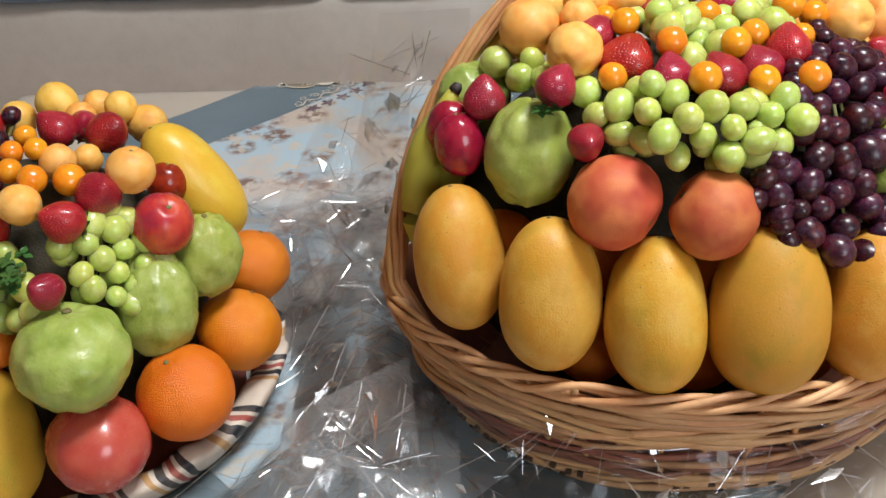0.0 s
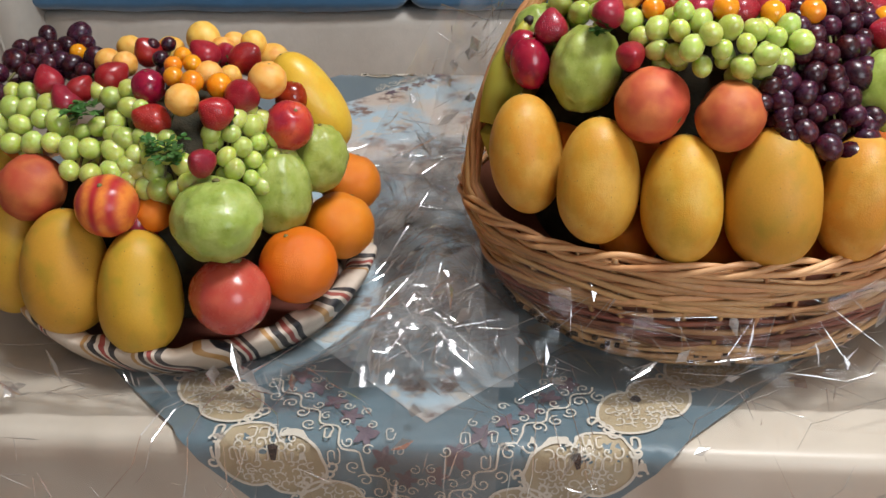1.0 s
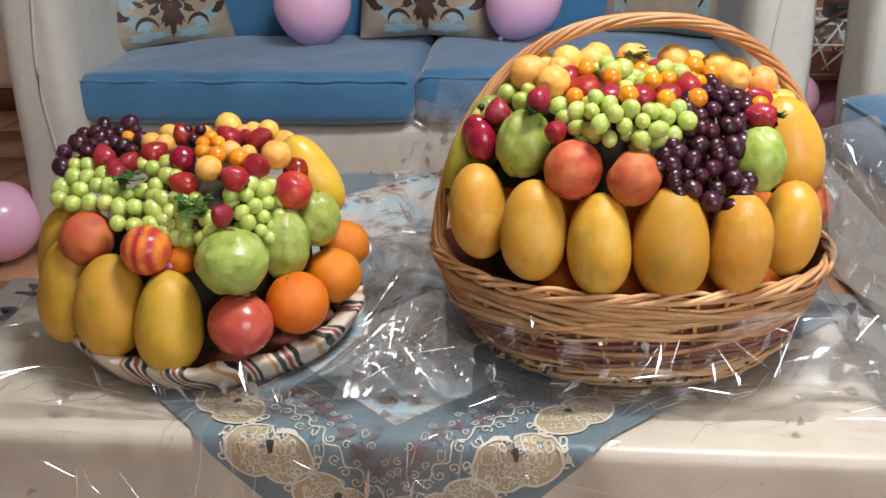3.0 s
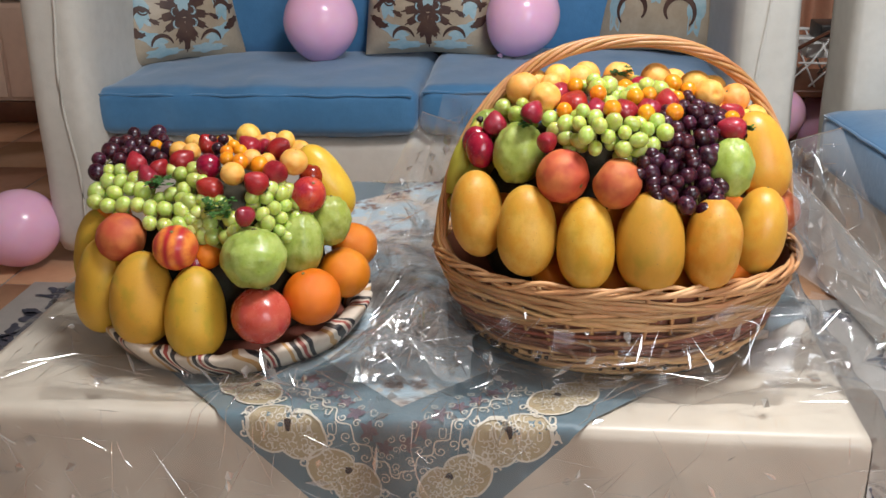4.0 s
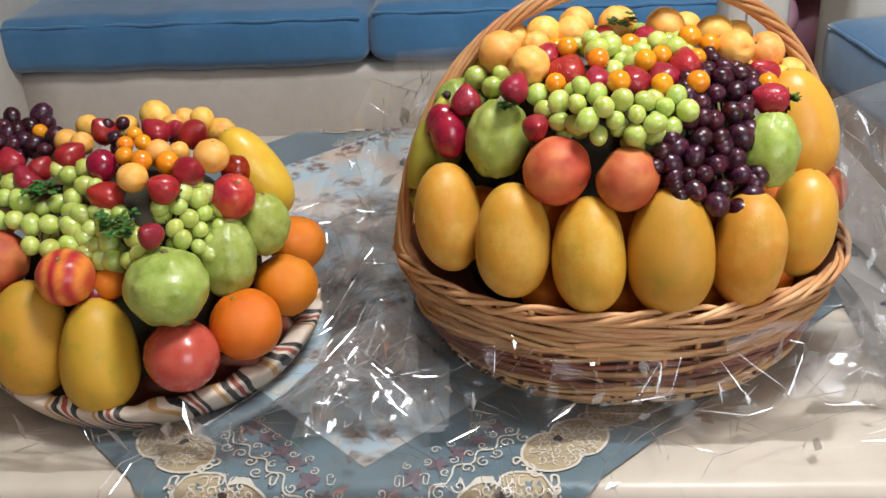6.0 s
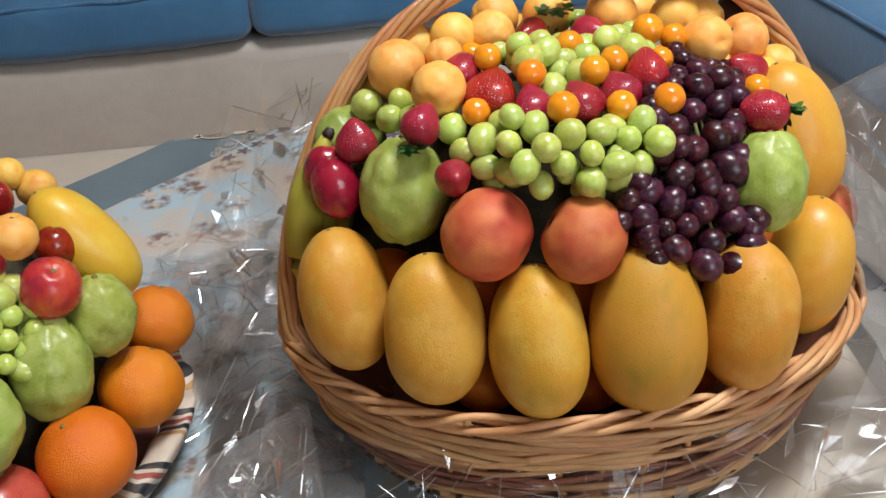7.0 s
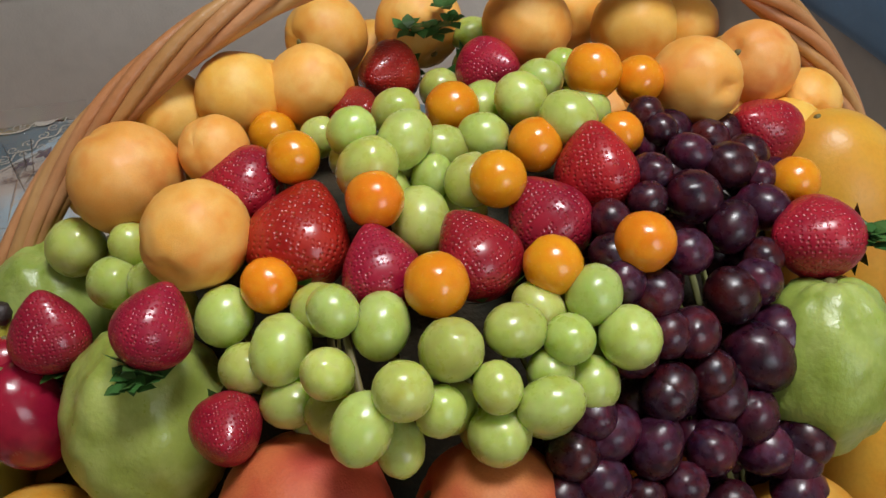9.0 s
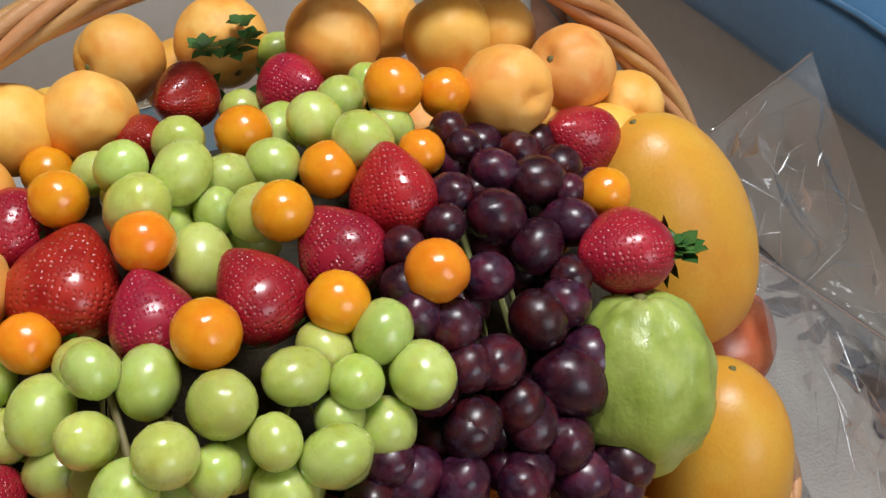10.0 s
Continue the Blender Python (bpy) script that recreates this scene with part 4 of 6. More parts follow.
# arched handle of twisted canes
def arch(t):
    """t from 0 (left foot) to 1 (right foot)."""
    a = math.pi * (1 - t)
    c, s = math.cos(a), math.sin(a)
    e = 2 / 2.4
    w = math.copysign(abs(c) ** e, c)
    x = 0.287 + 0.010 * abs(s) + 0.256 * w
    z = 0.575 + 0.312 * abs(s) ** e
    x -= 0.026 * w * max(0.0, 1 - (z - 0.575) / 0.045)
    return Vector((x, BC.y + 0.030 * w - 0.030 * max(0.0, -w) + 0.008 * abs(s) ** 0.3 + 0.062 * (z - 0.575) / 0.312, z))


NH = 240
for s in range(8):
    pts = []
    for k in range(NH + 1):
        t = k / NH
        p = arch(t)
        d = (arch(min(1, t + 0.004)) - arch(max(0, t - 0.004))).normalized()
        side = Vector((0, 1, 0))
        up = side.cross(d).normalized()
        q = 2 * math.pi * s / 8 + t * 19 + 0.25 * math.sin(t * 40 + s)
        pts.append(p + side * (0.0066 * math.cos(q)) + up * (0.0066 * math.sin(q)))
    tube("handle_cane", pts, 0.0034, WICKER_HANDLE, basket, 7, "twisted honey-coloured cane")

# ---- shallow tray with a cloth-covered rim ----
TC = Vector((-0.292, 0.805, 0.458))
tray = empty("fruit_tray", TC, "shallow oval tray with a striped cloth-covered rim, heaped with fruit", "tray")


def tray_rim(u, v):
    """u round the rim, v across its rolled section from inside foot over the lip to the outside foot."""
    a = 2 * math.pi * u
    q = math.pi * (1.15 * v - 0.08)
    lump = 0.004 * noise.noise((math.cos(a) * 6, math.sin(a) * 6, 2.0)) + 0.003 * math.sin(a * 23)
    r = 0.192 + 0.002 * math.sin(a * 3)
    rz = 0.045 + lump + 0.006 * math.sin(a * 2 + 1)
    out = -math.cos(q) * 0.020 - 0.010 + (0.012 * math.sin(q) if q > 1.57 else 0)
    z = rz * max(0.0, math.sin(q)) ** 0.7
    k = -0.03 * (1 - z / 0.05) if v > 0.5 else 0.0
    return Vector(((r + 0.010 + out + k) * math.cos(a), (r - 0.002 + out + k) * math.sin(a), z))


vs, fs = grid(180, 16, tray_rim)
put("rim", mesh_of("rim", vs, fs, TRAY), Matrix.Translation(TC), tray, "off-white cloth with black, red and ochre stripes")
vs = [Vector((0.165 * math.cos(k * math.pi / 24), 0.16 * math.sin(k * math.pi / 24), 0.004)) for k in range(48)]
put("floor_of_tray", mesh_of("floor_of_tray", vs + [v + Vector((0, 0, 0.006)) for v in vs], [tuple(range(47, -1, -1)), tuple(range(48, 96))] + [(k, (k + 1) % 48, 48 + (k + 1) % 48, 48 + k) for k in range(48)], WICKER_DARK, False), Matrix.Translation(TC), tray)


# ---- fruit bodies ----
def mango_prof(egg, flat):
    def f(h, a):
        r = max(0.0, 1 - abs(h) ** 2.25) ** 0.5 * (1 - egg * h * (1 - 0.3 * h))
        r *= 1 + flat * math.cos(2 * a) + 0.025 * math.sin(a + h * 2) + 0.030 * noise.noise((math.cos(a) * 1.3 + egg * 40, math.sin(a) * 1.3, h * 1.6))
        return r, h * 1.36
    return f


def dimpled(depth, width, groove=0.0, squash=1.0, ribs=0.0, nribs=5, seed=0.0, rough=0.0):
    """A ball with a stem hollow, a seam down one side, soft ribs and lumps."""
    def f(h, a):
        th = math.acos(max(-1, min(1, h)))
        r = 1 - depth * math.exp(-(th / width) ** 2) - 0.35 * depth * math.exp(-((math.pi - th) / width) ** 2)
        da = math.atan2(math.sin(a), math.cos(a))
        r -= groove * math.exp(-(da / 0.16) ** 2) * math.sin(th) ** 0.6
        r += ribs * math.cos(nribs * a + 0.6 * math.sin(th * 3 + seed)) * math.sin(th) * (0.6 + 0.4 * h)
        if rough:
            r += rough * noise.noise((math.cos(a) * math.sin(th) * 2.6 + seed, math.sin(a) * math.sin(th) * 2.6, h * 2.6)) + 0.5 * rough * noise.noise((math.cos(a) * math.sin(th) * 6 + seed, math.sin(a) * math.sin(th) * 6, h * 6))
        return r * math.sin(th), r * h * squash
    return f


def berry_prof(h, a):
    th = math.acos(max(-1, min(1, -h)))
    w = math.sin(th) * (0.92 - 0.30 * h + 0.10 * math.cos(2 * h)) * (1 + 0.05 * math.cos(3 * a) + 0.03 * math.cos(2 * a + 1))
    return max(0.0, w), h * 1.18


M_MANGO = [round_mesh("mango_a", MANGO, mango_prof(0.06, 0.03), 40, 28), round_mesh("mango_b", MANGO, mango_prof(0.02, 0.04), 40, 28)]
M_MANGO_DULL = [round_mesh("mango_c", MANGO_DULL, mango_prof(0.09, 0.03), 40, 28), round_mesh("mango_d", MANGO_DULL, mango_prof(0.12, 0.04), 40, 28)]
M_MELON = round_mesh("mango_e", MELON, mango_prof(0.06, 0.02), 40, 28)
M_ORANGE = round_mesh("orange", ORANGE, dimpled(0.05, 0.22, 0, 0.97, 0.008, 6, 1.0, 0.02), 40, 28)
M_PEACH = round_mesh("peach", PEACH, dimpled(0.16, 0.30, 0.05, 0.95, 0.01, 3, 2.0, 0.03), 44, 30)
M_NECT = round_mesh("nectarine", NECTAR, dimpled(0.15, 0.28, 0.03, 1.0, 0, 3, 3.0, 0.02), 40, 28)
M_STRIPED = round_mesh("striped_nectarine", STRIPED, dimpled(0.14, 0.28, 0.03, 1.0, 0, 3, 4.0, 0.02), 40, 28)
M_PLUM = round_mesh("plum", PLUM, dimpled(0.08, 0.25, 0.015, 1.18, 0, 3, 5.0, 0.02), 36, 24)
M_POME = round_mesh("pomegranate", POME, dimpled(0.04, 0.18, 0, 0.97, 0.015, 6, 6.0, 0.02), 40, 28)
M_GUAVA = [round_mesh("guava_a", GUAVA, dimpled(0.09, 0.25, 0, 1.0, 0.028, 7, 1.0, 0.06), 56, 36), round_mesh("guava_b", GUAVA, dimpled(0.08, 0.22, 0, 1.16, 0.032, 7, 8.0, 0.06), 56, 36)]
M_APR = [round_mesh("apricot_a", APRICOT, dimpled(0.14, 0.24, 0.05, 0.97, 0, 3, 1.0, 0.025), 36, 24), round_mesh("apricot_b", APRICOT, dimpled(0.12, 0.2, 0.04, 1.05, 0, 3, 7.0, 0.03), 36, 24)]
M_PHYS = round_mesh("physalis", PHYSALIS, dimpled(0.05, 0.22, 0, 1.0, 0.012, 5, 3.0, 0.03), 26, 18)
M_BERRY = round_mesh("strawberry", BERRY, berry_prof, 30, 22)
M_GREEN = [round_mesh("green_grape_a", GREEN, dimpled(0.03, 0.16, 0, 1.10, 0, 3, 1.0, 0.03), 22, 16), round_mesh("green_grape_b", GREEN, dimpled(0.03, 0.16, 0, 1.24, 0, 3, 5.0, 0.03), 22, 16)]
M_RED = [round_mesh("red_grape_a", REDG, dimpled(0.03, 0.16, 0, 1.08, 0, 3, 1.0, 0.03), 22, 16), round_mesh("red_grape_b", REDG, dimpled(0.03, 0.16, 0, 1.2, 0, 3, 5.0, 0.04), 22, 16)]


def calyx_mesh():
    vs, fs = [], []
    for k in range(9):
        a = 2 * math.pi * k / 9 + rnd.uniform(-0.2, 0.2)
        ln, b = rnd.uniform(0.65, 1.0), len(vs)
        curl = rnd.uniform(0.0, 0.5)
        for i in range(5):
            s = i / 4
            r, w, z = 0.08 + ln * s, 0.17 * math.sin(math.pi * (0.15 + 0.85 * s)) + 0.005, -0.02 + 0.10 * s - curl * s * s
            for e in (-1, 1):
                vs.append((r * math.cos(a) - e * w * math.sin(a), r * math.sin(a) + e * w * math.cos(a), -z - 0.0))
        for i in range(4):
            fs.append((b + 2 * i, b + 2 * i + 1, b + 2 * i + 3, b + 2 * i + 2))
    return mesh_of("calyx", vs, fs, LEAF)


M_CALYX = [calyx_mesh() for _ in range(3)]
M_SCAR = round_mesh("stem_scar", STEM, lambda h, a: (math.sqrt(max(0, 1 - h * h)) * (1 + 0.1 * math.cos(3 * a)), h * 0.6), 10, 6)


def settle(loc):
    """Fruit at the back of the basket lies a little lower."""
    x, y, z = loc
    return (x, y, z - 0.007 * max(0.0, min(1.0, (y - 0.81) * 16)) if x > 0 and z > 0.77 else z)


def fruit(name, me, loc, scale, axis=(0, 0, 1), spin=0.0, label="", category="", group=""):
    o = put(name, me, turned(settle(loc), axis, spin, scale))
    return tagged(o, label, category, group)


def scar(o, z, r):
    put("stem_scar", M_SCAR, o.matrix_basis @ Matrix.Translation((0, 0, z)) @ Matrix.Diagonal((r, r, r, 1)), o)


def mango(loc, r, tall, axis, me, label, group, spin=None):
    o = fruit("mango", me, (loc[0], loc[1], loc[2] - 0.002), (r * 1.035, r * 0.98, r * tall * 1.05), axis, rnd.uniform(0, 360) if spin is None else spin, label, "mango", group)
    scar(o, 1.35, 0.05)


def strawberry(x, y, z, r, tip, group, leaves=True):
    o = fruit("strawberry", M_BERRY, (x, y, z), r * 1.02, tip, rnd.uniform(0, 360), "ripe red strawberry with " + ("green leaves" if leaves else "its leaves hidden"), "strawberry", group)
    put("calyx", rnd.choice(M_CALYX), o.matrix_basis @ Matrix.Translation((0, 0, -1.10)), o, "small green leaves")


def apricot(x, y, z, r, group, axis=None, spin=None):
    ax = axis or (rnd.uniform(-1, 1), rnd.uniform(-1, 0.6), rnd.uniform(-0.4, 0.6))
    o = fruit("apricot", rnd.choice(M_APR), (x, y, z), r * 1.02, ax, rnd.uniform(0, 360) if spin is None else spin, "soft orange-yellow apricot lying on the fruit heap", "apricot", group)
    scar(o, 0.84, 0.09)


def physalis(x, y, z, r, group):
    o = fruit("physalis", M_PHYS, (x, y, z), r * 1.03, (rnd.uniform(-1, 1), rnd.uniform(-0.2, 1), rnd.uniform(-1, 0.2)), rnd.uniform(0, 360), "small shiny orange physalis berry", "physalis", group)
    scar(o, 0.95, 0.10)


def bunch(rows, meshes, name, label, group, centre, seed, deep=0.55):
    """A bunch of grapes: those on the outside, more tucked in beneath them, and the stalk."""
    r2 = random.Random(seed)
    o = empty(name, Vector(rows[0][:3]), label, "grapes", group)
    c = Vector(centre)
    for x, y, z, r in rows:
        p = Vector(settle((x, y, z)))
        put("grape", r2.choice(meshes), turned(p, (r2.uniform(-1, 1), r2.uniform(-1, 1), r2.uniform(-1, 1)), 0, r * r2.uniform(0.96, 1.04)), o)
        if r2.random() < deep:
            q = p + (c - p).normalized() * r * 1.7 + Vector([r2.uniform(-0.5, 0.5) * r for _ in range(3)])
            put("grape", r2.choice(meshes), turned(q, (r2.uniform(-1, 1), r2.uniform(-1, 1), r2.uniform(-1, 1)), 0, r * 0.95), o)
    pts = [Vector(q[:3]) + (c - Vector(q[:3])).normalized() * q[3] * 1.1 for q in rows]
    pts.sort(key=lambda p: p.x)
    tube("stalk", pts, 0.0016, STEM, o, 6, "thin green-brown stalk")
    return o


# ---- grapes ----
GREEN_TOP = [(0.247, 0.791, 0.849, 0.0096), (0.268, 0.790, 0.842, 0.0114), (0.267, 0.818, 0.840, 0.0102), (0.285, 0.799, 0.829, 0.0100), (0.251, 0.772, 0.842, 0.0117), (0.277, 0.783, 0.826, 0.0090), (0.269, 0.761, 0.821, 0.0119), (0.308, 0.837, 0.828, 0.0108), (0.323, 0.820, 0.836, 0.0116), (0.337, 0.848, 0.831, 0.0111), (0.339, 0.799, 0.834, 0.0120), (0.293, 0.877, 0.821, 0.0106), (0.354, 0.824, 0.824, 0.0102), (0.233, 0.810, 0.837, 0.0087), (0.292, 0.774, 0.828, 0.0106), (0.351, 0.861, 0.831, 0.0090), (0.302, 0.801, 0.831, 0.0101), (0.245, 0.790, 0.837, 0.0087), (0.316, 0.916, 0.829, 0.0097)]
GREEN_FRONT = [(0.251, 0.676, 0.814, 0.0110), (0.226, 0.692, 0.812, 0.0100), (0.247, 0.708, 0.816, 0.0108), (0.231, 0.710, 0.825, 0.0093), (0.209, 0.714, 0.807, 0.0115), (0.270, 0.691, 0.815, 0.0114), (0.284, 0.680, 0.804, 0.0092), (0.295, 0.701, 0.810, 0.0102), (0.314, 0.698, 0.804, 0.0099), (0.302, 0.676, 0.795, 0.0107), (0.337, 0.698, 0.800, 0.0122), (0.263, 0.678, 0.799, 0.0092), (0.235, 0.673, 0.802, 0.0107), (0.283, 0.677, 0.783, 0.0117), (0.247, 0.679, 0.783, 0.0094), (0.188, 0.737, 0.808, 0.0115), (0.327, 0.712, 0.811, 0.0106), (0.194, 0.717, 0.798, 0.0099), (0.224, 0.726, 0.814, 0.0098), (0.209, 0.703, 0.790, 0.0097), (0.225, 0.693, 0.789, 0.0096), (0.321, 0.692, 0.784, 0.0106)]
GREEN_FRONT_MORE = [(0.306, 0.713, 0.808, 0.0093), (0.306, 0.694, 0.793, 0.0088)]
GREEN_SIDE = [(0.123, 0.798, 0.808, 0.0131), (0.141, 0.773, 0.805, 0.0117), (0.151, 0.783, 0.815, 0.0094), (0.158, 0.764, 0.808, 0.0096)]
RED_TOP = [(0.381, 0.802, 0.820, 0.0079), (0.377, 0.812, 0.823, 0.0087), (0.390, 0.788, 0.815, 0.0089), (0.407, 0.784, 0.808, 0.0107), (0.368, 0.774, 0.818, 0.0090), (0.383, 0.762, 0.811, 0.0116), (0.419, 0.779, 0.803, 0.0076), (0.396, 0.751, 0.801, 0.0107), (0.343, 0.747, 0.817, 0.0084), (0.361, 0.756, 0.817, 0.0082), (0.372, 0.736, 0.804, 0.0096), (0.414, 0.762, 0.800, 0.0097), (0.388, 0.726, 0.786, 0.0113), (0.401, 0.732, 0.786, 0.0100), (0.353, 0.718, 0.801, 0.0103), (0.367, 0.711, 0.784, 0.0110), (0.406, 0.718, 0.768, 0.0117), (0.396, 0.711, 0.764, 0.0138), (0.372, 0.702, 0.768, 0.0097), (0.388, 0.696, 0.746, 0.0112), (0.353, 0.694, 0.773, 0.0104), (0.341, 0.720, 0.807, 0.0091)]
RED_TOP_MORE = [(0.343, 0.681, 0.758, 0.0104), (0.367, 0.683, 0.746, 0.0098), (0.407, 0.689, 0.723, 0.0117), (0.355, 0.707, 0.789, 0.0093), (0.406, 0.740, 0.791, 0.0085), (0.340, 0.730, 0.813, 0.0086), (0.339, 0.703, 0.790, 0.0102)]
RED_FRONT = [(0.343, 0.680, 0.756, 0.0099), (0.371, 0.688, 0.746, 0.0102), (0.392, 0.690, 0.733, 0.0108), (0.412, 0.694, 0.730, 0.0118), (0.353, 0.673, 0.741, 0.0092), (0.336, 0.670, 0.742, 0.0080), (0.406, 0.680, 0.712, 0.0125), (0.372, 0.672, 0.725, 0.0105), (0.343, 0.662, 0.728, 0.0103), (0.365, 0.658, 0.714, 0.0119), (0.392, 0.668, 0.702, 0.0131), (0.320, 0.673, 0.753, 0.0101), (0.310, 0.677, 0.765, 0.0100), (0.322, 0.667, 0.742, 0.0090), (0.304, 0.670, 0.752, 0.0089), (0.328, 0.659, 0.723, 0.0091), (0.391, 0.698, 0.749, 0.0085), (0.350, 0.692, 0.771, 0.0103), (0.326, 0.683, 0.767, 0.0101), (0.376, 0.700, 0.760, 0.0106), (0.323, 0.663, 0.734, 0.0087), (0.319, 0.686, 0.775, 0.0093)]
TRAY_GREEN_A = [(-0.470, 0.803, 0.707, 0.0099), (-0.447, 0.793, 0.711, 0.0107), (-0.463, 0.782, 0.697, 0.0124), (-0.441, 0.773, 0.701, 0.0097), (-0.419, 0.777, 0.703, 0.0123), (-0.480, 0.775, 0.683, 0.0143), (-0.443, 0.754, 0.689, 0.0105), (-0.421, 0.758, 0.694, 0.0104), (-0.478, 0.759, 0.673, 0.0115), (-0.448, 0.736, 0.675, 0.0113), (-0.421, 0.727, 0.680, 0.0111), (-0.401, 0.752, 0.692, 0.0120), (-0.399, 0.727, 0.680, 0.0110), (-0.378, 0.720, 0.677, 0.0118), (-0.370, 0.692, 0.665, 0.0108), (-0.357, 0.720, 0.677, 0.0117), (-0.346, 0.686, 0.664, 0.0107), (-0.371, 0.741, 0.687, 0.0085), (-0.355, 0.748, 0.690, 0.0110)]
TRAY_RED = [(-0.480, 0.934, 0.730, 0.0106), (-0.442, 0.936, 0.731, 0.0134), (-0.499, 0.902, 0.724, 0.0114), (-0.482, 0.906, 0.725, 0.0114), (-0.495, 0.874, 0.718, 0.0150), (-0.504, 0.846, 0.713, 0.0111), (-0.488, 0.800, 0.706, 0.0135), (-0.399, 0.874, 0.719, 0.0147), (-0.471, 0.870, 0.718, 0.0112), (-0.442, 0.874, 0.719, 0.0111), (-0.425, 0.866, 0.718, 0.0110), (-0.460, 0.900, 0.724, 0.0104), (-0.425, 0.914, 0.727, 0.0104), (-0.448, 0.910, 0.726, 0.0104), (-0.453, 0.866, 0.717, 0.0111), (-0.470, 0.846, 0.714, 0.0101), (-0.406, 0.850, 0.715, 0.0100), (-0.470, 0.894, 0.722, 0.0104), (-0.304, 0.820, 0.740, 0.0087), (-0.326, 0.860, 0.742, 0.0080), (-0.311, 0.870, 0.740, 0.0081)]
TRAY_GREEN_B = [(-0.329, 0.713, 0.677, 0.0116), (-0.329, 0.698, 0.661, 0.0107), (-0.332, 0.737, 0.701, 0.0109), (-0.367, 0.792, 0.712, 0.0104), (-0.348, 0.777, 0.711, 0.0120), (-0.330, 0.781, 0.718, 0.0111), (-0.317, 0.746, 0.712, 0.0109), (-0.306, 0.744, 0.714, 0.0075), (-0.317, 0.721, 0.688, 0.0124), (-0.329, 0.724, 0.691, 0.0100), (-0.306, 0.712, 0.676, 0.0099), (-0.314, 0.705, 0.666, 0.0107), (-0.299, 0.722, 0.692, 0.0099), (-0.290, 0.717, 0.686, 0.0123), (-0.290, 0.707, 0.672, 0.0098), (-0.286, 0.701, 0.663, 0.0114), (-0.302, 0.701, 0.659, 0.0099), (-0.278, 0.687, 0.648, 0.0122), (-0.294, 0.692, 0.647, 0.0106), (-0.273, 0.717, 0.689, 0.0106), (-0.270, 0.708, 0.678, 0.0122), (-0.252, 0.694, 0.672, 0.0121)]
TRAY_GREEN_B_MORE = [(-0.244, 0.680, 0.657, 0.0120), (-0.257, 0.680, 0.651, 0.0097), (-0.311, 0.695, 0.653, 0.0099)]
TRAY_GREEN_C = [(-0.225, 0.712, 0.699, 0.0105), (-0.208, 0.722, 0.695, 0.0097), (-0.205, 0.737, 0.706, 0.0114), (-0.198, 0.754, 0.709, 0.0107), (-0.191, 0.744, 0.694, 0.0123), (-0.182, 0.756, 0.695, 0.0115), (-0.170, 0.754, 0.680, 0.0124), (-0.185, 0.738, 0.679, 0.0098), (-0.198, 0.722, 0.680, 0.0114), (-0.210, 0.704, 0.677, 0.0097), (-0.203, 0.702, 0.664, 0.0113), (-0.189, 0.724, 0.665, 0.0098), (-0.189, 0.710, 0.651, 0.0089), (-0.175, 0.729, 0.649, 0.0114), (-0.160, 0.750, 0.655, 0.0124), (-0.171, 0.740, 0.660, 0.0098), (-0.160, 0.737, 0.636, 0.0123), (-0.179, 0.717, 0.638, 0.0106)]
B, T = "fruit in the wicker basket", "fruit on the tray"
BM, TM = (0.285, 0.85, 0.62), (-0.30, 0.85, 0.52)
bunch(GREEN_FRONT + GREEN_FRONT_MORE, M_GREEN, "green_grape_bunch", "bunch of pale green grapes hanging over the peaches", "grape bunches", BM, 1)
bunch(GREEN_TOP, M_GREEN, "green_grape_bunch", "bunch of pale green grapes on top of the heap", "grape bunches", BM, 2)
bunch(GREEN_SIDE, M_GREEN, "green_grape_bunch", "few pale green grapes beside the guava", "grape bunches", BM, 3, 0.9)
bunch(RED_TOP + RED_TOP_MORE, M_RED, "red_grape_bunch", "bunch of dark red grapes on top of the heap", "grape bunches", BM, 4, 0.8)
bunch([(0.392, 0.822, 0.806, 0.0105), (0.408, 0.812, 0.803, 0.0105), (0.424, 0.805, 0.797, 0.0105), (0.402, 0.832, 0.802, 0.0105), (0.420, 0.826, 0.796, 0.0105), (0.436, 0.800, 0.786, 0.0100), (0.376, 0.830, 0.806, 0.0100)], M_RED, "red_grape_bunch", "few dark red grapes behind the strawberry", "grape bunches", BM, 15, 0.9)
bunch(RED_FRONT, M_RED, "red_grape_bunch", "bunch of dark purple grapes hanging over the mangoes", "grape bunches", BM, 5, 0.9)
bunch(TRAY_GREEN_A, M_GREEN, "green_grape_bunch", "bunch of pale green grapes on the tray", "grape bunches", TM, 6)
bunch(TRAY_GREEN_B + TRAY_GREEN_B_MORE, M_GREEN, "green_grape_bunch", "bunch of pale green grapes trailing over the tray", "grape bunches", TM, 7)
bunch(TRAY_GREEN_C, M_GREEN, "green_grape_bunch", "bunch of pale green grapes above the guavas", "grape bunches", TM, 8)
bunch(TRAY_RED, M_RED, "red_grape_bunch", "bunch of dark red grapes on the tray", "grape bunches", TM, 9, 0.8)

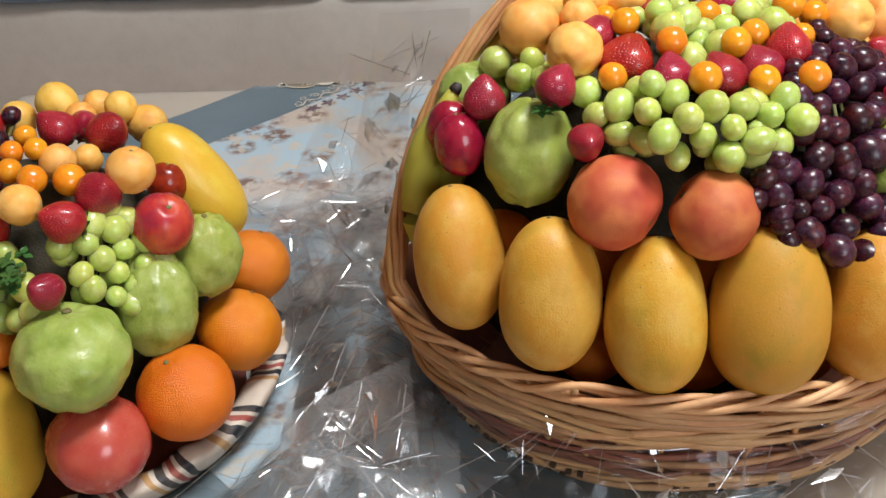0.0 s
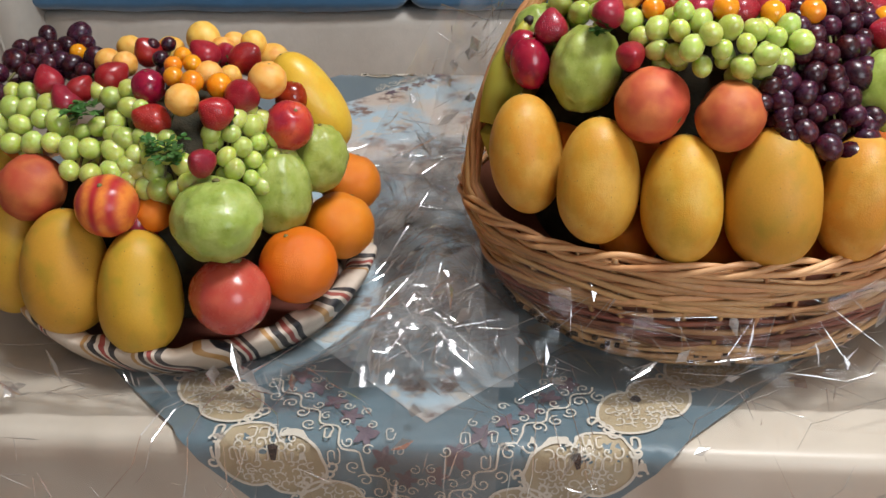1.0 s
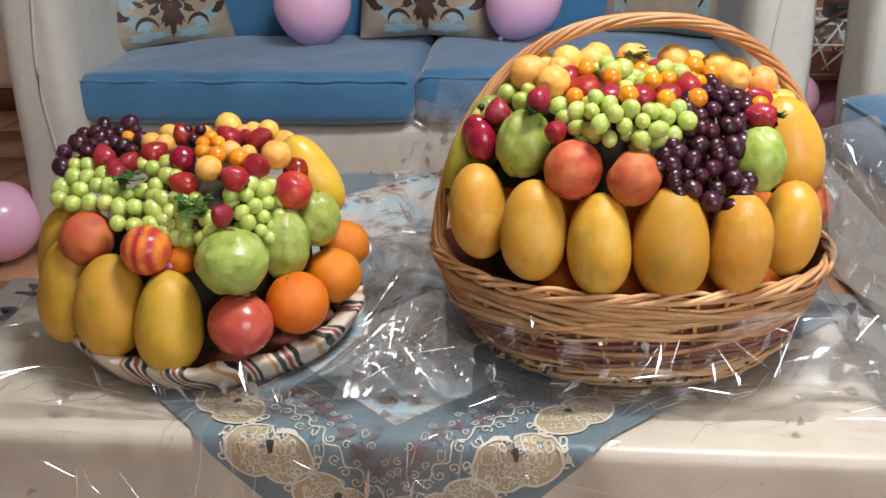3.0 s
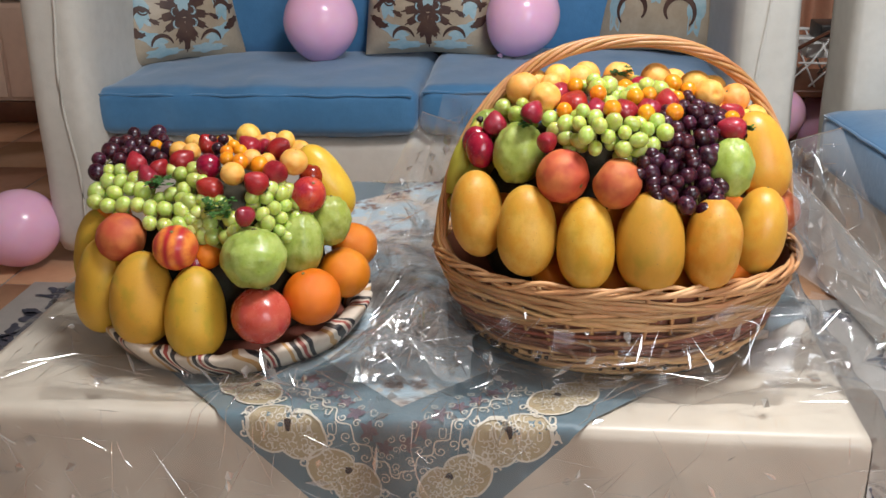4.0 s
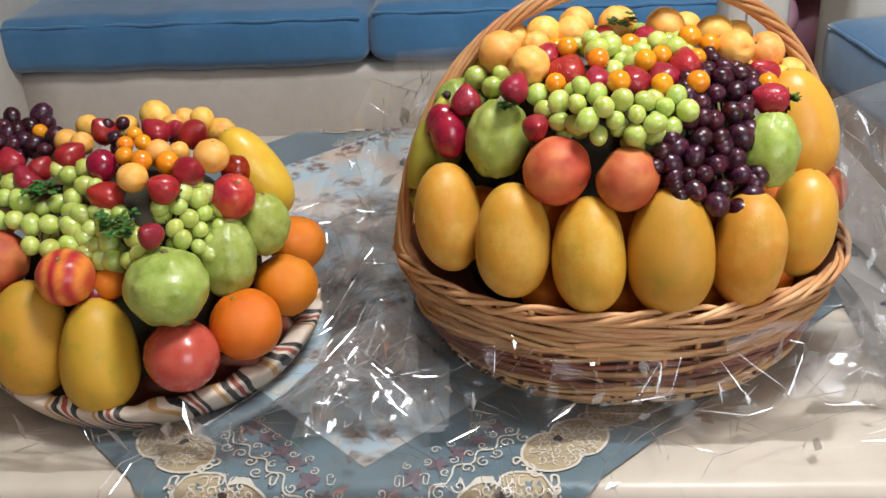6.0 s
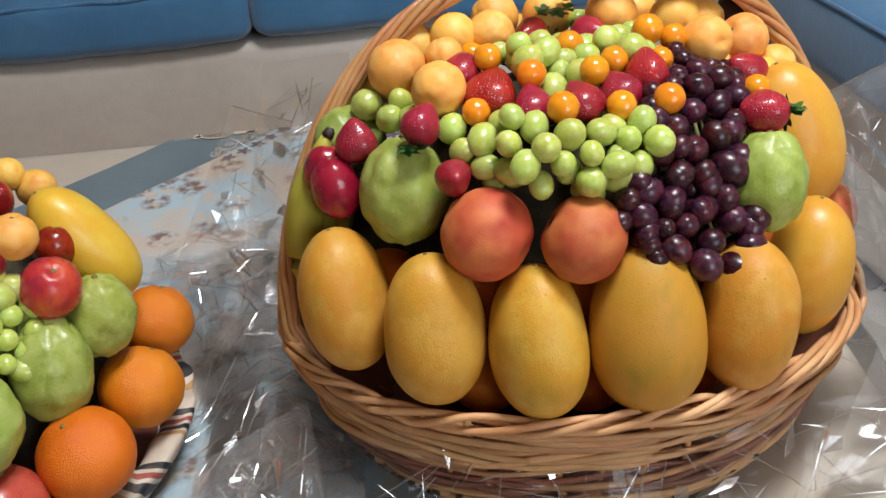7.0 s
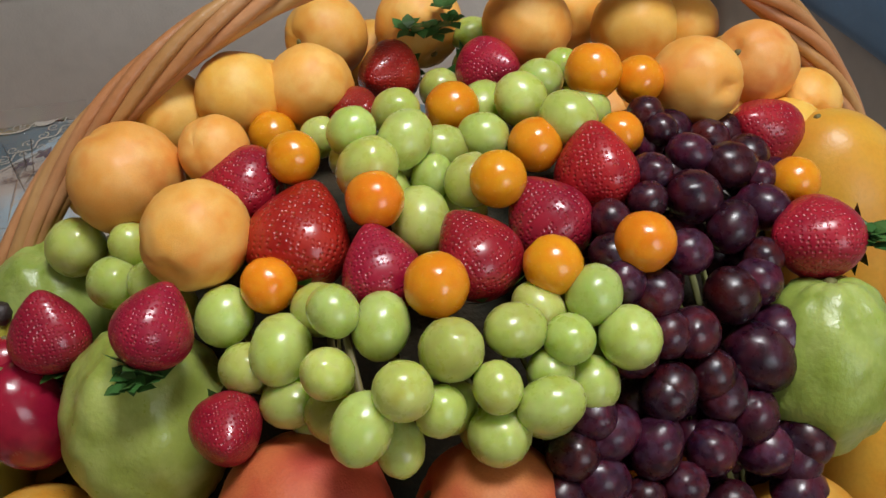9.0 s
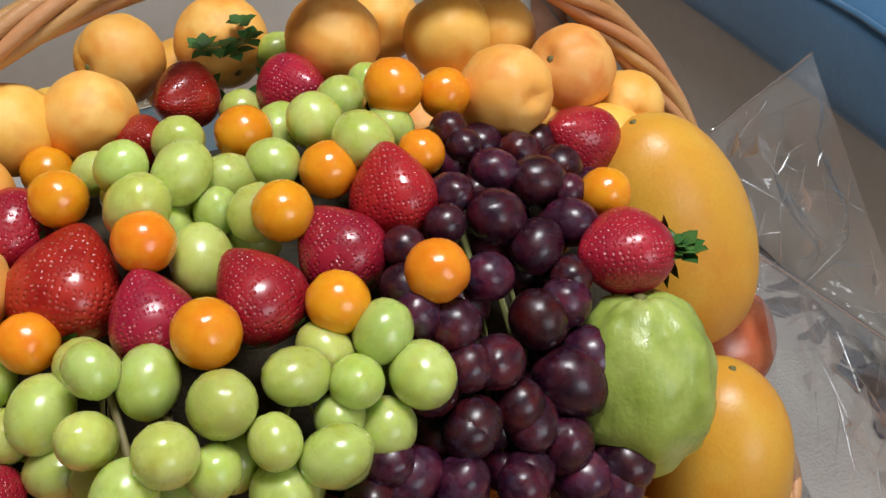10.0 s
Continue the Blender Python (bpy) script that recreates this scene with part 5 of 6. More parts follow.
# ---- wicker basket: fruit ----
for x, y, z, r, tall, ax, me, lab in (
    (0.092, 0.712, 0.682, 0.0375, 1.12, (-0.12, 0.20, 1), M_MANGO[1], "ripe golden-orange mango standing on end in the basket"),
    (0.160, 0.673, 0.672, 0.0378, 1.14, (-0.03, 0.24, 1), M_MANGO[0], "ripe golden-orange mango standing on end in the basket"),
    (0.239, 0.660, 0.660, 0.0395, 1.10, (0.0, 0.25, 1), M_MANGO[0], "ripe golden-orange mango with small dark spots"),
    (0.322, 0.657, 0.665, 0.0418, 1.14, (0.04, 0.25, 1), M_MANGO_DULL[0], "yellow mango with a green flush, standing on end"),
    (0.403, 0.668, 0.660, 0.0395, 1.10, (0.08, 0.22, 1), M_MANGO[1], "ripe golden mango with brown scratches"),
    (0.474, 0.735, 0.655, 0.0385, 1.12, (0.16, 0.10, 1), M_MELON, "ripe golden-yellow mango by the basket side"),
):
    mango((x, y, z), r, tall, ax, me, lab, B)
mango((0.486, 0.815, 0.738), 0.0385, 1.20, (-0.30, 0.18, 1), M_MELON, "bright yellow large mango leaning on the basket handle", B)
o = fruit("peach", M_PEACH, (0.206, 0.685, 0.743), 0.0362, (0.75, -0.5, -0.25), 40, "blushed red-orange peach resting on the mangoes", "peach", B)
scar(o, 0.80, 0.10)
o = fruit("peach", M_PEACH, (0.277, 0.674, 0.737), 0.0335, (-0.85, 0.25, 0.5), 200, "blushed pink-orange peach resting on the mangoes", "peach", B)
scar(o, 0.80, 0.10)
o = fruit("guava", M_GUAVA[1], (0.147, 0.735, 0.760), (0.0350, 0.034, 0.0370), (0.10, 0.25, 1), 20, "pale green guava with a ridged skin", "guava", B)
scar(o, 1.08, 0.10)
o = fruit("guava", M_GUAVA[1], (0.428, 0.716, 0.748), (0.0300, 0.030, 0.0345), (0.05, 0.3, 1), 80, "pale green ridged guava under a strawberry", "guava", B)
scar(o, 1.08, 0.10)
fruit("guava", M_GUAVA[0], (0.105, 0.805, 0.775), 0.030, (0, 0, 1), 10, "pale green guava behind the grapes", "guava", B)
scar(fruit("plum", M_PLUM, (0.093, 0.752, 0.760), (0.0200, 0.020, 0.0225), (-0.1, 0.1, 1), 30, "shiny dark red plum above the mangoes", "plum", B), 1.08, 0.09)
scar(fruit("plum", M_PLUM, (0.085, 0.768, 0.768), (0.0180, 0.018, 0.019), (0.3, 0.1, 1), 90, "shiny dark red plum above the mangoes", "plum", B), 1.08, 0.09)
o = fruit("pomegranate", M_POME, (0.515, 0.815, 0.655), 0.034, (0, 0, 1), 0, "smooth pinkish red pomegranate at the basket side", "pomegranate", B)
for x, y, z, r, tip in ((0.221, 0.762, 0.822, 0.0195, (0.35, 0.65, 0.55)), (0.250, 0.736, 0.820, 0.0150, (-0.1, 0.5, 0.7)), (0.287, 0.737, 0.819, 0.0160, (-0.35, 0.55, 0.6)), (0.320, 0.758, 0.815, 0.0165, (-0.45, 0.6, 0.6)), (0.346, 0.778, 0.822, 0.0165, (0.0, 0.5, 0.8)), (0.198, 0.793, 0.830, 0.0155, (-0.9, 0.3, 0.2))):
    strawberry(x, y, z, r, tip, B)
for x, y, z, r, tip in ((0.268, 0.888, 0.828, 0.0150, (-0.5, -0.7, 0.3)), (0.319, 0.876, 0.829, 0.0150, (0.5, -0.7, 0.3)), (0.441, 0.828, 0.796, 0.0165, (-0.6, -0.3, 0.6)), (0.429, 0.744, 0.794, 0.0172, (-0.9, -0.2, 0.3)), (0.165, 0.723, 0.821, 0.0140, (0.5, 0.5, 0.7)), (0.185, 0.698, 0.786, 0.0130, (0.1, -0.8, 0.3)), (0.113, 0.761, 0.795, 0.0150, (0.0, 0.3, 1)), (0.250, 0.840, 0.832, 0.0120, (0.3, -0.5, 0.4))):
    strawberry(x, y, z, r, tip, B)
for x, y, z, r in ((0.207, 0.738, 0.819, 0.0106), (0.269, 0.713, 0.827, 0.0118), (0.314, 0.722, 0.820, 0.0112), (0.351, 0.727, 0.820, 0.0116), (0.252, 0.756, 0.838, 0.0112), (0.212, 0.830, 0.832, 0.0105), (0.222, 0.789, 0.842, 0.0108), (0.323, 0.793, 0.828, 0.0115), (0.302, 0.766, 0.832, 0.0114), (0.293, 0.828, 0.833, 0.0120), (0.359, 0.833, 0.839, 0.0127), (0.382, 0.837, 0.829, 0.0113), (0.362, 0.799, 0.823, 0.0098), (0.434, 0.776, 0.800, 0.0108)):
    physalis(x, y, z, r, B)
for x, y, z, r in ((0.181, 0.761, 0.831, 0.0210), (0.150, 0.808, 0.832, 0.0240), (0.231, 0.853, 0.843, 0.0200), (0.199, 0.852, 0.845, 0.0195), (0.165, 0.858, 0.836, 0.0215), (0.189, 0.807, 0.840, 0.0150), (0.241, 0.923, 0.836, 0.0215), (0.290, 0.928, 0.833, 0.0230), (0.343, 0.902, 0.836, 0.0220), (0.400, 0.903, 0.826, 0.0225), (0.452, 0.868, 0.814, 0.0215), (0.482, 0.868, 0.786, 0.0185), (0.426, 0.905, 0.822, 0.0185), (0.372, 0.935, 0.824, 0.0200), (0.130, 0.850, 0.812, 0.0200)):
    apricot(x, y, z, r, B)
for x, y, z, r in ((0.395, 0.872, 0.800, 0.020), (0.430, 0.868, 0.792, 0.020), (0.460, 0.840, 0.782, 0.020), (0.340, 0.935, 0.805, 0.022), (0.265, 0.950, 0.805, 0.022), (0.205, 0.900, 0.815, 0.022), (0.150, 0.890, 0.800, 0.022), (0.455, 0.905, 0.790, 0.020), (0.375, 0.870, 0.795, 0.018)):
    apricot(x, y, z, r, B)
apricot(0.411, 0.841, 0.822, 0.0212, B, (0.35, -0.85, 0.25), 0)

# bananas standing behind the plums, black at the tips
bananas = empty("banana_bunch", (0.085, 0.80, 0.70), "yellow-green bananas with blackened tips, tucked by the basket handle", "bananas", B)
for k in range(4):
    pts, rad = [], []
    for i in range(15):
        q = i / 14
        pts.append(Vector((0.064 + 0.010 * k - 0.018 * math.sin(math.pi * q) + 0.026 * q, 0.775 + 0.022 * k, 0.635 + 0.160 * q - 0.010 * k)))
        rad.append(0.0165 * min(1, 0.35 + 2.2 * q, 0.30 + 2.4 * (1 - q)))
    b = tube("banana", pts, rad, BANANA, bananas, 6)
    tube("tip", [pts[-1], pts[-1] + Vector((0.002, 0, 0.003)), pts[-1] + Vector((0.003, 0.001, 0.006))], [0.0052, 0.0048, 0.003], BLACKT, b, 8, "blackened banana tip")
# fruit lower down, showing between the mangoes
for x, y, z, r in ((0.125, 0.745, 0.665, 0.034), (0.200, 0.735, 0.665, 0.036), (0.285, 0.725, 0.66, 0.036), (0.365, 0.735, 0.665, 0.036), (0.440, 0.765, 0.66, 0.034), (0.200, 0.715, 0.590, 0.034), (0.285, 0.705, 0.588, 0.034), (0.37, 0.710, 0.590, 0.034), (0.44, 0.735, 0.592, 0.034)):
    fruit("orange", M_ORANGE, (x, y, z), r, (rnd.uniform(-1, 1), rnd.uniform(-1, 1), 1), 0, "orange packed between and under the mangoes", "orange", B)
# added mounds inside both heaps, coloured dark to stand for shade in the gaps
pad = round_mesh("filler_dome", GAP_SHADE, lambda h, a: (math.sqrt(max(0, 1 - h * h)), h), 40, 24)
tagged(put("packing_paper", pad, turned((0.285, 0.835, 0.63), (0, 0, 1), 0, (0.200, 0.128, 0.176))), "added dark mound under the basket fruit, for shade in the gaps", "packing", kind="")
tagged(put("packing_paper", pad, turned((-0.30, 0.825, 0.56), (0, 0, 1), 0, (0.145, 0.13, 0.145))), "added dark mound under the tray fruit, for shade in the gaps", "packing", kind="")

# ---- tray: fruit ----
for x, y, z, r, tall, ax, me, lab in (
    (-0.303, 0.655, 0.548, 0.0440, 1.06, (0.0, 0.22, 1), M_MANGO_DULL[1], "yellow mango with dark specks standing on the tray"),
    (-0.385, 0.668, 0.562, 0.0425, 1.12, (0.06, 0.22, 1), M_MANGO_DULL[0], "dull golden mango standing on the tray"),
    (-0.462, 0.712, 0.562, 0.0420, 1.20, (0.10, 0.15, 1), M_MANGO_DULL[0], "golden mango with a green flush standing on the tray"),
    (-0.488, 0.775, 0.590, 0.0400, 1.20, (0.10, 0.05, 1), M_MANGO_DULL[1], "golden mango at the far side of the tray"),
):
    mango((x, y, z), r, tall, ax, me, lab, T)
mango((-0.148, 0.842, 0.685), 0.0345, 1.28, (-0.52, -0.05, 1), M_MELON, "bright yellow long mango leaning on the oranges", T)
for x, y, z, r in ((-0.147, 0.703, 0.553, 0.0415), (-0.115, 0.785, 0.558, 0.0385), (-0.117, 0.880, 0.566, 0.0365), (-0.290, 0.690, 0.619, 0.020), (-0.468, 0.790, 0.640, 0.028)):
    o = fruit("orange", M_ORANGE, (x, y, z), r * 1.01, (rnd.uniform(-0.6, 0.6), rnd.uniform(-0.2, 0.8), 1), rnd.uniform(0, 360), "bright whole orange with dimpled peel", "orange", T)
    scar(o, 0.93, 0.06)
o = fruit("pomegranate", M_POME, (-0.208, 0.650, 0.546), 0.0415, (0.2, 0.15, 1), 0, "smooth shiny red pomegranate on the tray", "pomegranate", T)
put("crown", M_SCAR, o.matrix_basis @ Matrix.Translation((0, 0, 0.98)) @ Matrix.Diagonal((0.16, 0.16, 0.16, 1)), o, "small pale crown")
for x, y, z, s, k in ((-0.214, 0.660, 0.628, (0.0455, 0.045, 0.0425), 0), (-0.168, 0.738, 0.620, (0.0345, 0.035, 0.040), 1), (-0.132, 0.786, 0.640, (0.0305, 0.031, 0.033), 1)):
    o = fruit("guava", M_GUAVA[k], (x, y, z), s, (0.05, 0.2, 1), rnd.uniform(0, 360), "pale green guava with a bumpy ridged skin", "guava", T)
    scar(o, 0.95 if k == 0 else 1.1, 0.09)
scar(fruit("nectarine", M_NECT, (-0.157, 0.763, 0.687), (0.0262, 0.026, 0.0275), (0.4, -0.3, 0.8), 60, "dark red and yellow nectarine above the guavas", "nectarine", T), 0.86, 0.09)
scar(fruit("plum", M_PLUM, (-0.163, 0.812, 0.698), 0.018, (0.2, 0, 1), 0, "purple-red plum half hidden behind a nectarine", "plum", T), 1.08, 0.09)
scar(fruit("plum", M_PLUM, (-0.302, 0.765, 0.728), (0.0180, 0.018, 0.016), (0, 0, 1), 0, "shiny red-purple plum on the heap", "plum", T), 1.08, 0.09)
scar(fruit("peach", M_PEACH, (-0.424, 0.712, 0.636), 0.0365, (-0.6, 0.2, 0.6), 120, "blushed peach resting on the tray mangoes", "peach", T), 0.80, 0.10)
scar(fruit("nectarine", M_STRIPED, (-0.327, 0.668, 0.638), 0.0318, (0, -0.3, 1), 0, "nectarine striped red and yellow", "nectarine", T), 0.86, 0.09)
scar(fruit("plum", M_PLUM, (-0.31, 0.69, 0.605), 0.024, (0.2, 0, 1), 0, "red plum tucked between the mangoes", "plum", T), 1.08, 0.09)
for x, y, z, r, tip in ((-0.425, 0.800, 0.722, 0.0150, (-0.3, 0.2, 0.9)), (-0.385, 0.788, 0.718, 0.0131, (0.5, 0.3, 0.6)), (-0.399, 0.775, 0.709, 0.0156, (-0.4, 0.1, 0.7)), (-0.355, 0.806, 0.725, 0.0166, (0.7, 0.3, 0.5)), (-0.292, 0.730, 0.705, 0.0174, (-0.6, -0.4, 0.5)), (-0.225, 0.668, 0.687, 0.0134, (-0.2, -0.7, 0.6))):
    strawberry(x, y, z, r, tip, T)
for x, y, z, r, tip in ((-0.220, 0.716, 0.720, 0.0161, (-0.5, -0.5, 0.6)), (-0.199, 0.750, 0.725, 0.0172, (0.5, -0.5, 0.6)), (-0.267, 0.854, 0.734, 0.0159, (-0.5, 0, 0.6)), (-0.217, 0.847, 0.733, 0.0175, (0.6, -0.3, 0.5)), (-0.333, 0.860, 0.735, 0.0152, (-0.3, -0.3, 0.8)), (-0.247, 0.872, 0.728, 0.0140, (0.2, -0.4, 0.6))):
    strawberry(x, y, z, r, tip, T)
for x, y, z, r in ((-0.280, 0.821, 0.743, 0.0095), (-0.282, 0.793, 0.742, 0.0095), (-0.273, 0.763, 0.740, 0.0102), (-0.249, 0.748, 0.740, 0.0115), (-0.226, 0.764, 0.730, 0.0133), (-0.431, 0.900, 0.720, 0.0100), (-0.263, 0.798, 0.742, 0.0095)):
    physalis(x, y, z, r, T)
for x, y, z, r in ((-0.255, 0.728, 0.728, 0.0163), (-0.279, 0.898, 0.738, 0.0190), (-0.222, 0.901, 0.731, 0.0155), (-0.252, 0.925, 0.722, 0.0155), (-0.177, 0.771, 0.734, 0.0198), (-0.202, 0.905, 0.712, 0.0181), (-0.170, 0.842, 0.722, 0.0160), (-0.247, 0.797, 0.729, 0.0153), (-0.254, 0.884, 0.730, 0.0140), (-0.230, 0.821, 0.720, 0.0125), (-0.374, 0.846, 0.727, 0.0153), (-0.349, 0.830, 0.730, 0.0140), (-0.372, 0.910, 0.722, 0.0150), (-0.180, 0.880, 0.705, 0.0170), (-0.32, 0.90, 0.722, 0.0165)):
    apricot(x, y, z, r, T)


# sprigs of parsley
def parsley(loc, n, spread, seed):
    r2 = random.Random(seed)
    o = empty("parsley_sprig", loc, "dark green curly parsley tucked between the fruit", "parsley")
    for i in range(n):
        base = Vector(loc) + Vector([r2.uniform(-1, 1) * spread * s for s in (1, 0.7, 0.4)])
        vs, fs = [], []
        for j in range(5):
            a, tilt = 2 * math.pi * j / 5 + r2.uniform(-0.3, 0.3), r2.uniform(-0.3, 0.9)
            ln = r2.uniform(0.007, 0.011)
            d = Vector((math.cos(a), math.sin(a), tilt)).normalized()
            s = d.cross(Vector((0, 0, 1))).normalized()
            b = len(vs)
            vs += [base, base + d * ln * 0.45 + s * 0.0035, base + d * ln * 0.7 + s * 0.0022, base + d * ln + Vector((0, 0, -0.001)), base + d * ln * 0.7 - s * 0.0026, base + d * ln * 0.45 - s * 0.0035]
            fs.append(tuple(range(b, b + 6)))
        put("leaf", mesh_of("leaf", vs, fs, LEAF, False), None, o)


parsley((-0.268, 0.690, 0.690), 22, 0.020, 1)
parsley((-0.372, 0.745, 0.708), 16, 0.016, 2)
parsley((0.449, 0.738, 0.796), 6, 0.005, 3)
parsley((0.156, 0.712, 0.806), 5, 0.006, 8)
parsley((0.290, 0.905, 0.840), 7, 0.014, 4)


# ---- cellophane ----
def saw(t):
    t = t - math.floor(t)
    return 2 * t if t < 0.5 else 2 - 2 * t


def creases(seed, n=7):
    """A crumpled height made of straight folds in several directions, about 0 to 1."""
    r2 = random.Random(seed)
    folds = [(math.cos(a), math.sin(a), f, r2.random(), 1 / f) for a, f in [(r2.uniform(0, math.pi), r2.uniform(3.5, 13.0)) for _ in range(n)]]
    tot = sum(q[4] for q in folds)

    def h(x, y):
        x += 0.012 * noise.noise((x * 8, y * 8, seed))
        return sum(w * saw((x * ca + y * sa) * f + ph) for ca, sa, f, ph, w in folds) / tot
    return h


def sheet(name, f, nu, nv, label, keep=None, folds=10, seed=0, film=None):
    vs, fs = grid(nu, nv, f)
    if keep:
        fs = [q for q in fs if keep(*((q[0] % (nu + 1)) / nu, (q[0] // (nu + 1)) / nv))]
    base = vs[0].copy()
    o = put(name, mesh_of(name, [p - base for p in vs], fs, film or FILM, False), Matrix.Translation(base))
    tagged(o, label, "cellophane", "cellophane sheets")
    # narrow creased slivers that catch the light
    r2 = random.Random(seed + 50)
    sv, sf = [], []
    wide, tall = (f(0.95, 0.5) - f(0.05, 0.5)).length / 0.9, (f(0.5, 0.95) - f(0.5, 0.05)).length / 0.9
    for _ in range(folds):
        u, v, a, ln = r2.uniform(0.06, 0.94), r2.uniform(0.06, 0.94), r2.uniform(0, 6.28), 0.012 + 0.10 * r2.random() ** 1.8
        u1, v1 = u + ln * math.cos(a) / wide, v + ln * math.sin(a) / tall
        if not (0.03 < u1 < 0.97 and 0.03 < v1 < 0.97) or (keep and not (keep(u, v) and keep(u1, v1))):
            continue
        p, q = f(u, v), f(u1, v1)
        if min(clear_of(p.x, p.y), clear_of(q.x, q.y)) < 0.05 and p.z < 0.48 and p.y > TY0:
            continue
        if (p - q).length > 0.16 or abs(p.z - TZ) < 0.06 and (p.y - TY0) * (q.y - TY0) < 0:
            continue
        nrm = Vector((r2.gauss(0.12, 0.2), r2.gauss(-0.58, 0.22), r2.gauss(0.74, 0.2))).normalized()
        d = (q - p).normalized()
        s = d.cross(nrm).normalized()
        nrm = s.cross(d).normalized()
        w = r2.choice((0.0005, 0.0006, 0.0008, 0.001, 0.0012, 0.0009, 0.004 if ln < 0.04 else 0.001, 0.007 if ln < 0.03 else 0.0008))
        w = min(w, 0.0006) if ln > 0.05 else w
        up = Vector((0, -0.003, 0.003))
        b = len(sv)
        m = p.lerp(q, r2.uniform(0.3, 0.7))
        sv += [p + up, m + s * w + up, q + up, m - s * w + up + nrm * w * 0.5]
        sf += [(b, b + 1, b + 2, b + 3)]
    # long straight creases running over the film
    for _ in range(folds // 12):
        u, v, a, ln = r2.uniform(0.08, 0.92), r2.uniform(0.08, 0.92), r2.uniform(0, 6.28), r2.uniform(0.08, 0.28)
        bend, run = r2.uniform(-0.5, 0.5), []
        for k in range(15):
            t = k / 14 * ln
            uu, vv = u + t * math.cos(a + bend * t) / wide, v + t * math.sin(a + bend * t) / tall
            if not (0.03 < uu < 0.97 and 0.03 < vv < 0.97) or (keep and not keep(uu, vv)):
                break
            run.append(f(uu, vv) + Vector((0, -0.002, 0.003)))
        w = r2.uniform(0.0003, 0.0006)
        for p, q in zip(run, run[1:]):
            if (p - q).length > 0.06:
                continue
            side = (q - p).cross(Vector((0.3, -0.5, 0.85)))
            side = side.normalized() * w if side.length > 1e-9 else Vector((w, 0, 0))
            b = len(sv)
            sv += [p - side, p + side, q + side, q - side]
            sf += [(b, b + 1, b + 2, b + 3)]
    if sf:
        tagged(put("crease_field", mesh_of("crease_field", sv, sf, FILM_FOLD, False), None, o, "bright sharp creases of the film"), kind="stuff")
    return o


def clear_of(x, y):
    """0 under the basket and the tray, growing to 1 away from them."""
    d1 = math.hypot((x - BC.x) / 0.205, (y - BC.y) / 0.15) - 1
    d2 = math.hypot((x - TC.x) / 0.215, (y - TC.y) / 0.205) - 1
    return max(0.0, min(1.0, min(d1, d2) * 3.0))


def flat_film(x0, x1, y0, y1, amp, seed):
    hh = creases(seed)

    def f(u, v):
        x, y = x0 + (x1 - x0) * u, y0 + (y1 - y0) * v
        k = clear_of(x, y)
        gap = math.exp(-((x + 0.03) / 0.11) ** 2) * max(0.0, min(1.0, (y - TY0 - 0.02) * 12, (1.25 - y) * 6))
        h = hh(x, y) * (amp + 0.050 * gap) * k
        return cloth_at(x, y, 0.0105 + (h if TY0 < y and TX0 < x < TX1 else h * 0.7), 0.6)
    return f


def ragged(seed):
    def k(u, v):
        m = 0.05 + 0.07 * saw(u * 2.3 + seed) * saw(v * 1.9 + seed * 2) + 0.03 * noise.noise((u * 4 + seed, v * 4, seed))
        return m < u < 1 - m and m * 1.3 < v < 1 - m
    return k


sheet("cellophane_sheet", flat_film(-0.66, 0.12, 0.24, 1.25, 0.030, 2), 120, 120, "clear crumpled cellophane spread under the fruit tray", ragged(1), 620, 1)
sheet("cellophane_sheet", flat_film(-0.12, 0.74, 0.30, 1.30, 0.030, 9), 120, 120, "clear crumpled cellophane spread under the wicker basket", ragged(4), 620, 2)
sheet("cellophane_sheet", flat_film(-0.20, 0.10, 0.56, 1.22, 0.055, 13), 70, 90, "clear crumpled cellophane heaped between tray and basket", ragged(7), 420, 3, FILM_MID)


def glints(o, f, n, seed):
    """Folded diamond-shaped facets of film that mirror the lamp or the window."""
    r2 = random.Random(seed + 90)
    for _ in range(n):
        p = f(r2.uniform(0.08, 0.92), r2.uniform(0.1, 0.75)) + Vector((0, -0.004, 0.002))
        nrm = (Vector((0.07, -0.54, 0.84)) if r2.random() < 0.4 else Vector((0.21, -0.88, 0.40))) + Vector([r2.gauss(0, 0.06) for _ in range(3)])
        nrm.normalize()
        d = Vector((r2.gauss(0, 0.35), -0.3, 1.0))
        d = (d - nrm * d.dot(nrm)).normalized() * r2.uniform(0.012, 0.042)
        side = d.cross(nrm).normalized() * r2.uniform(0.002, 0.007)
        m = d * r2.uniform(0.3, 0.7)
        vs = [Vector(), m + side, d, m - side * r2.uniform(0.3, 1.0) + nrm * r2.uniform(0.001, 0.004)]
        put("facet", mesh_of("facet", vs, [(0, 1, 2), (0, 2, 3)], FILM_FOLD, False), Matrix.Translation(p), o, "bright folded facet")


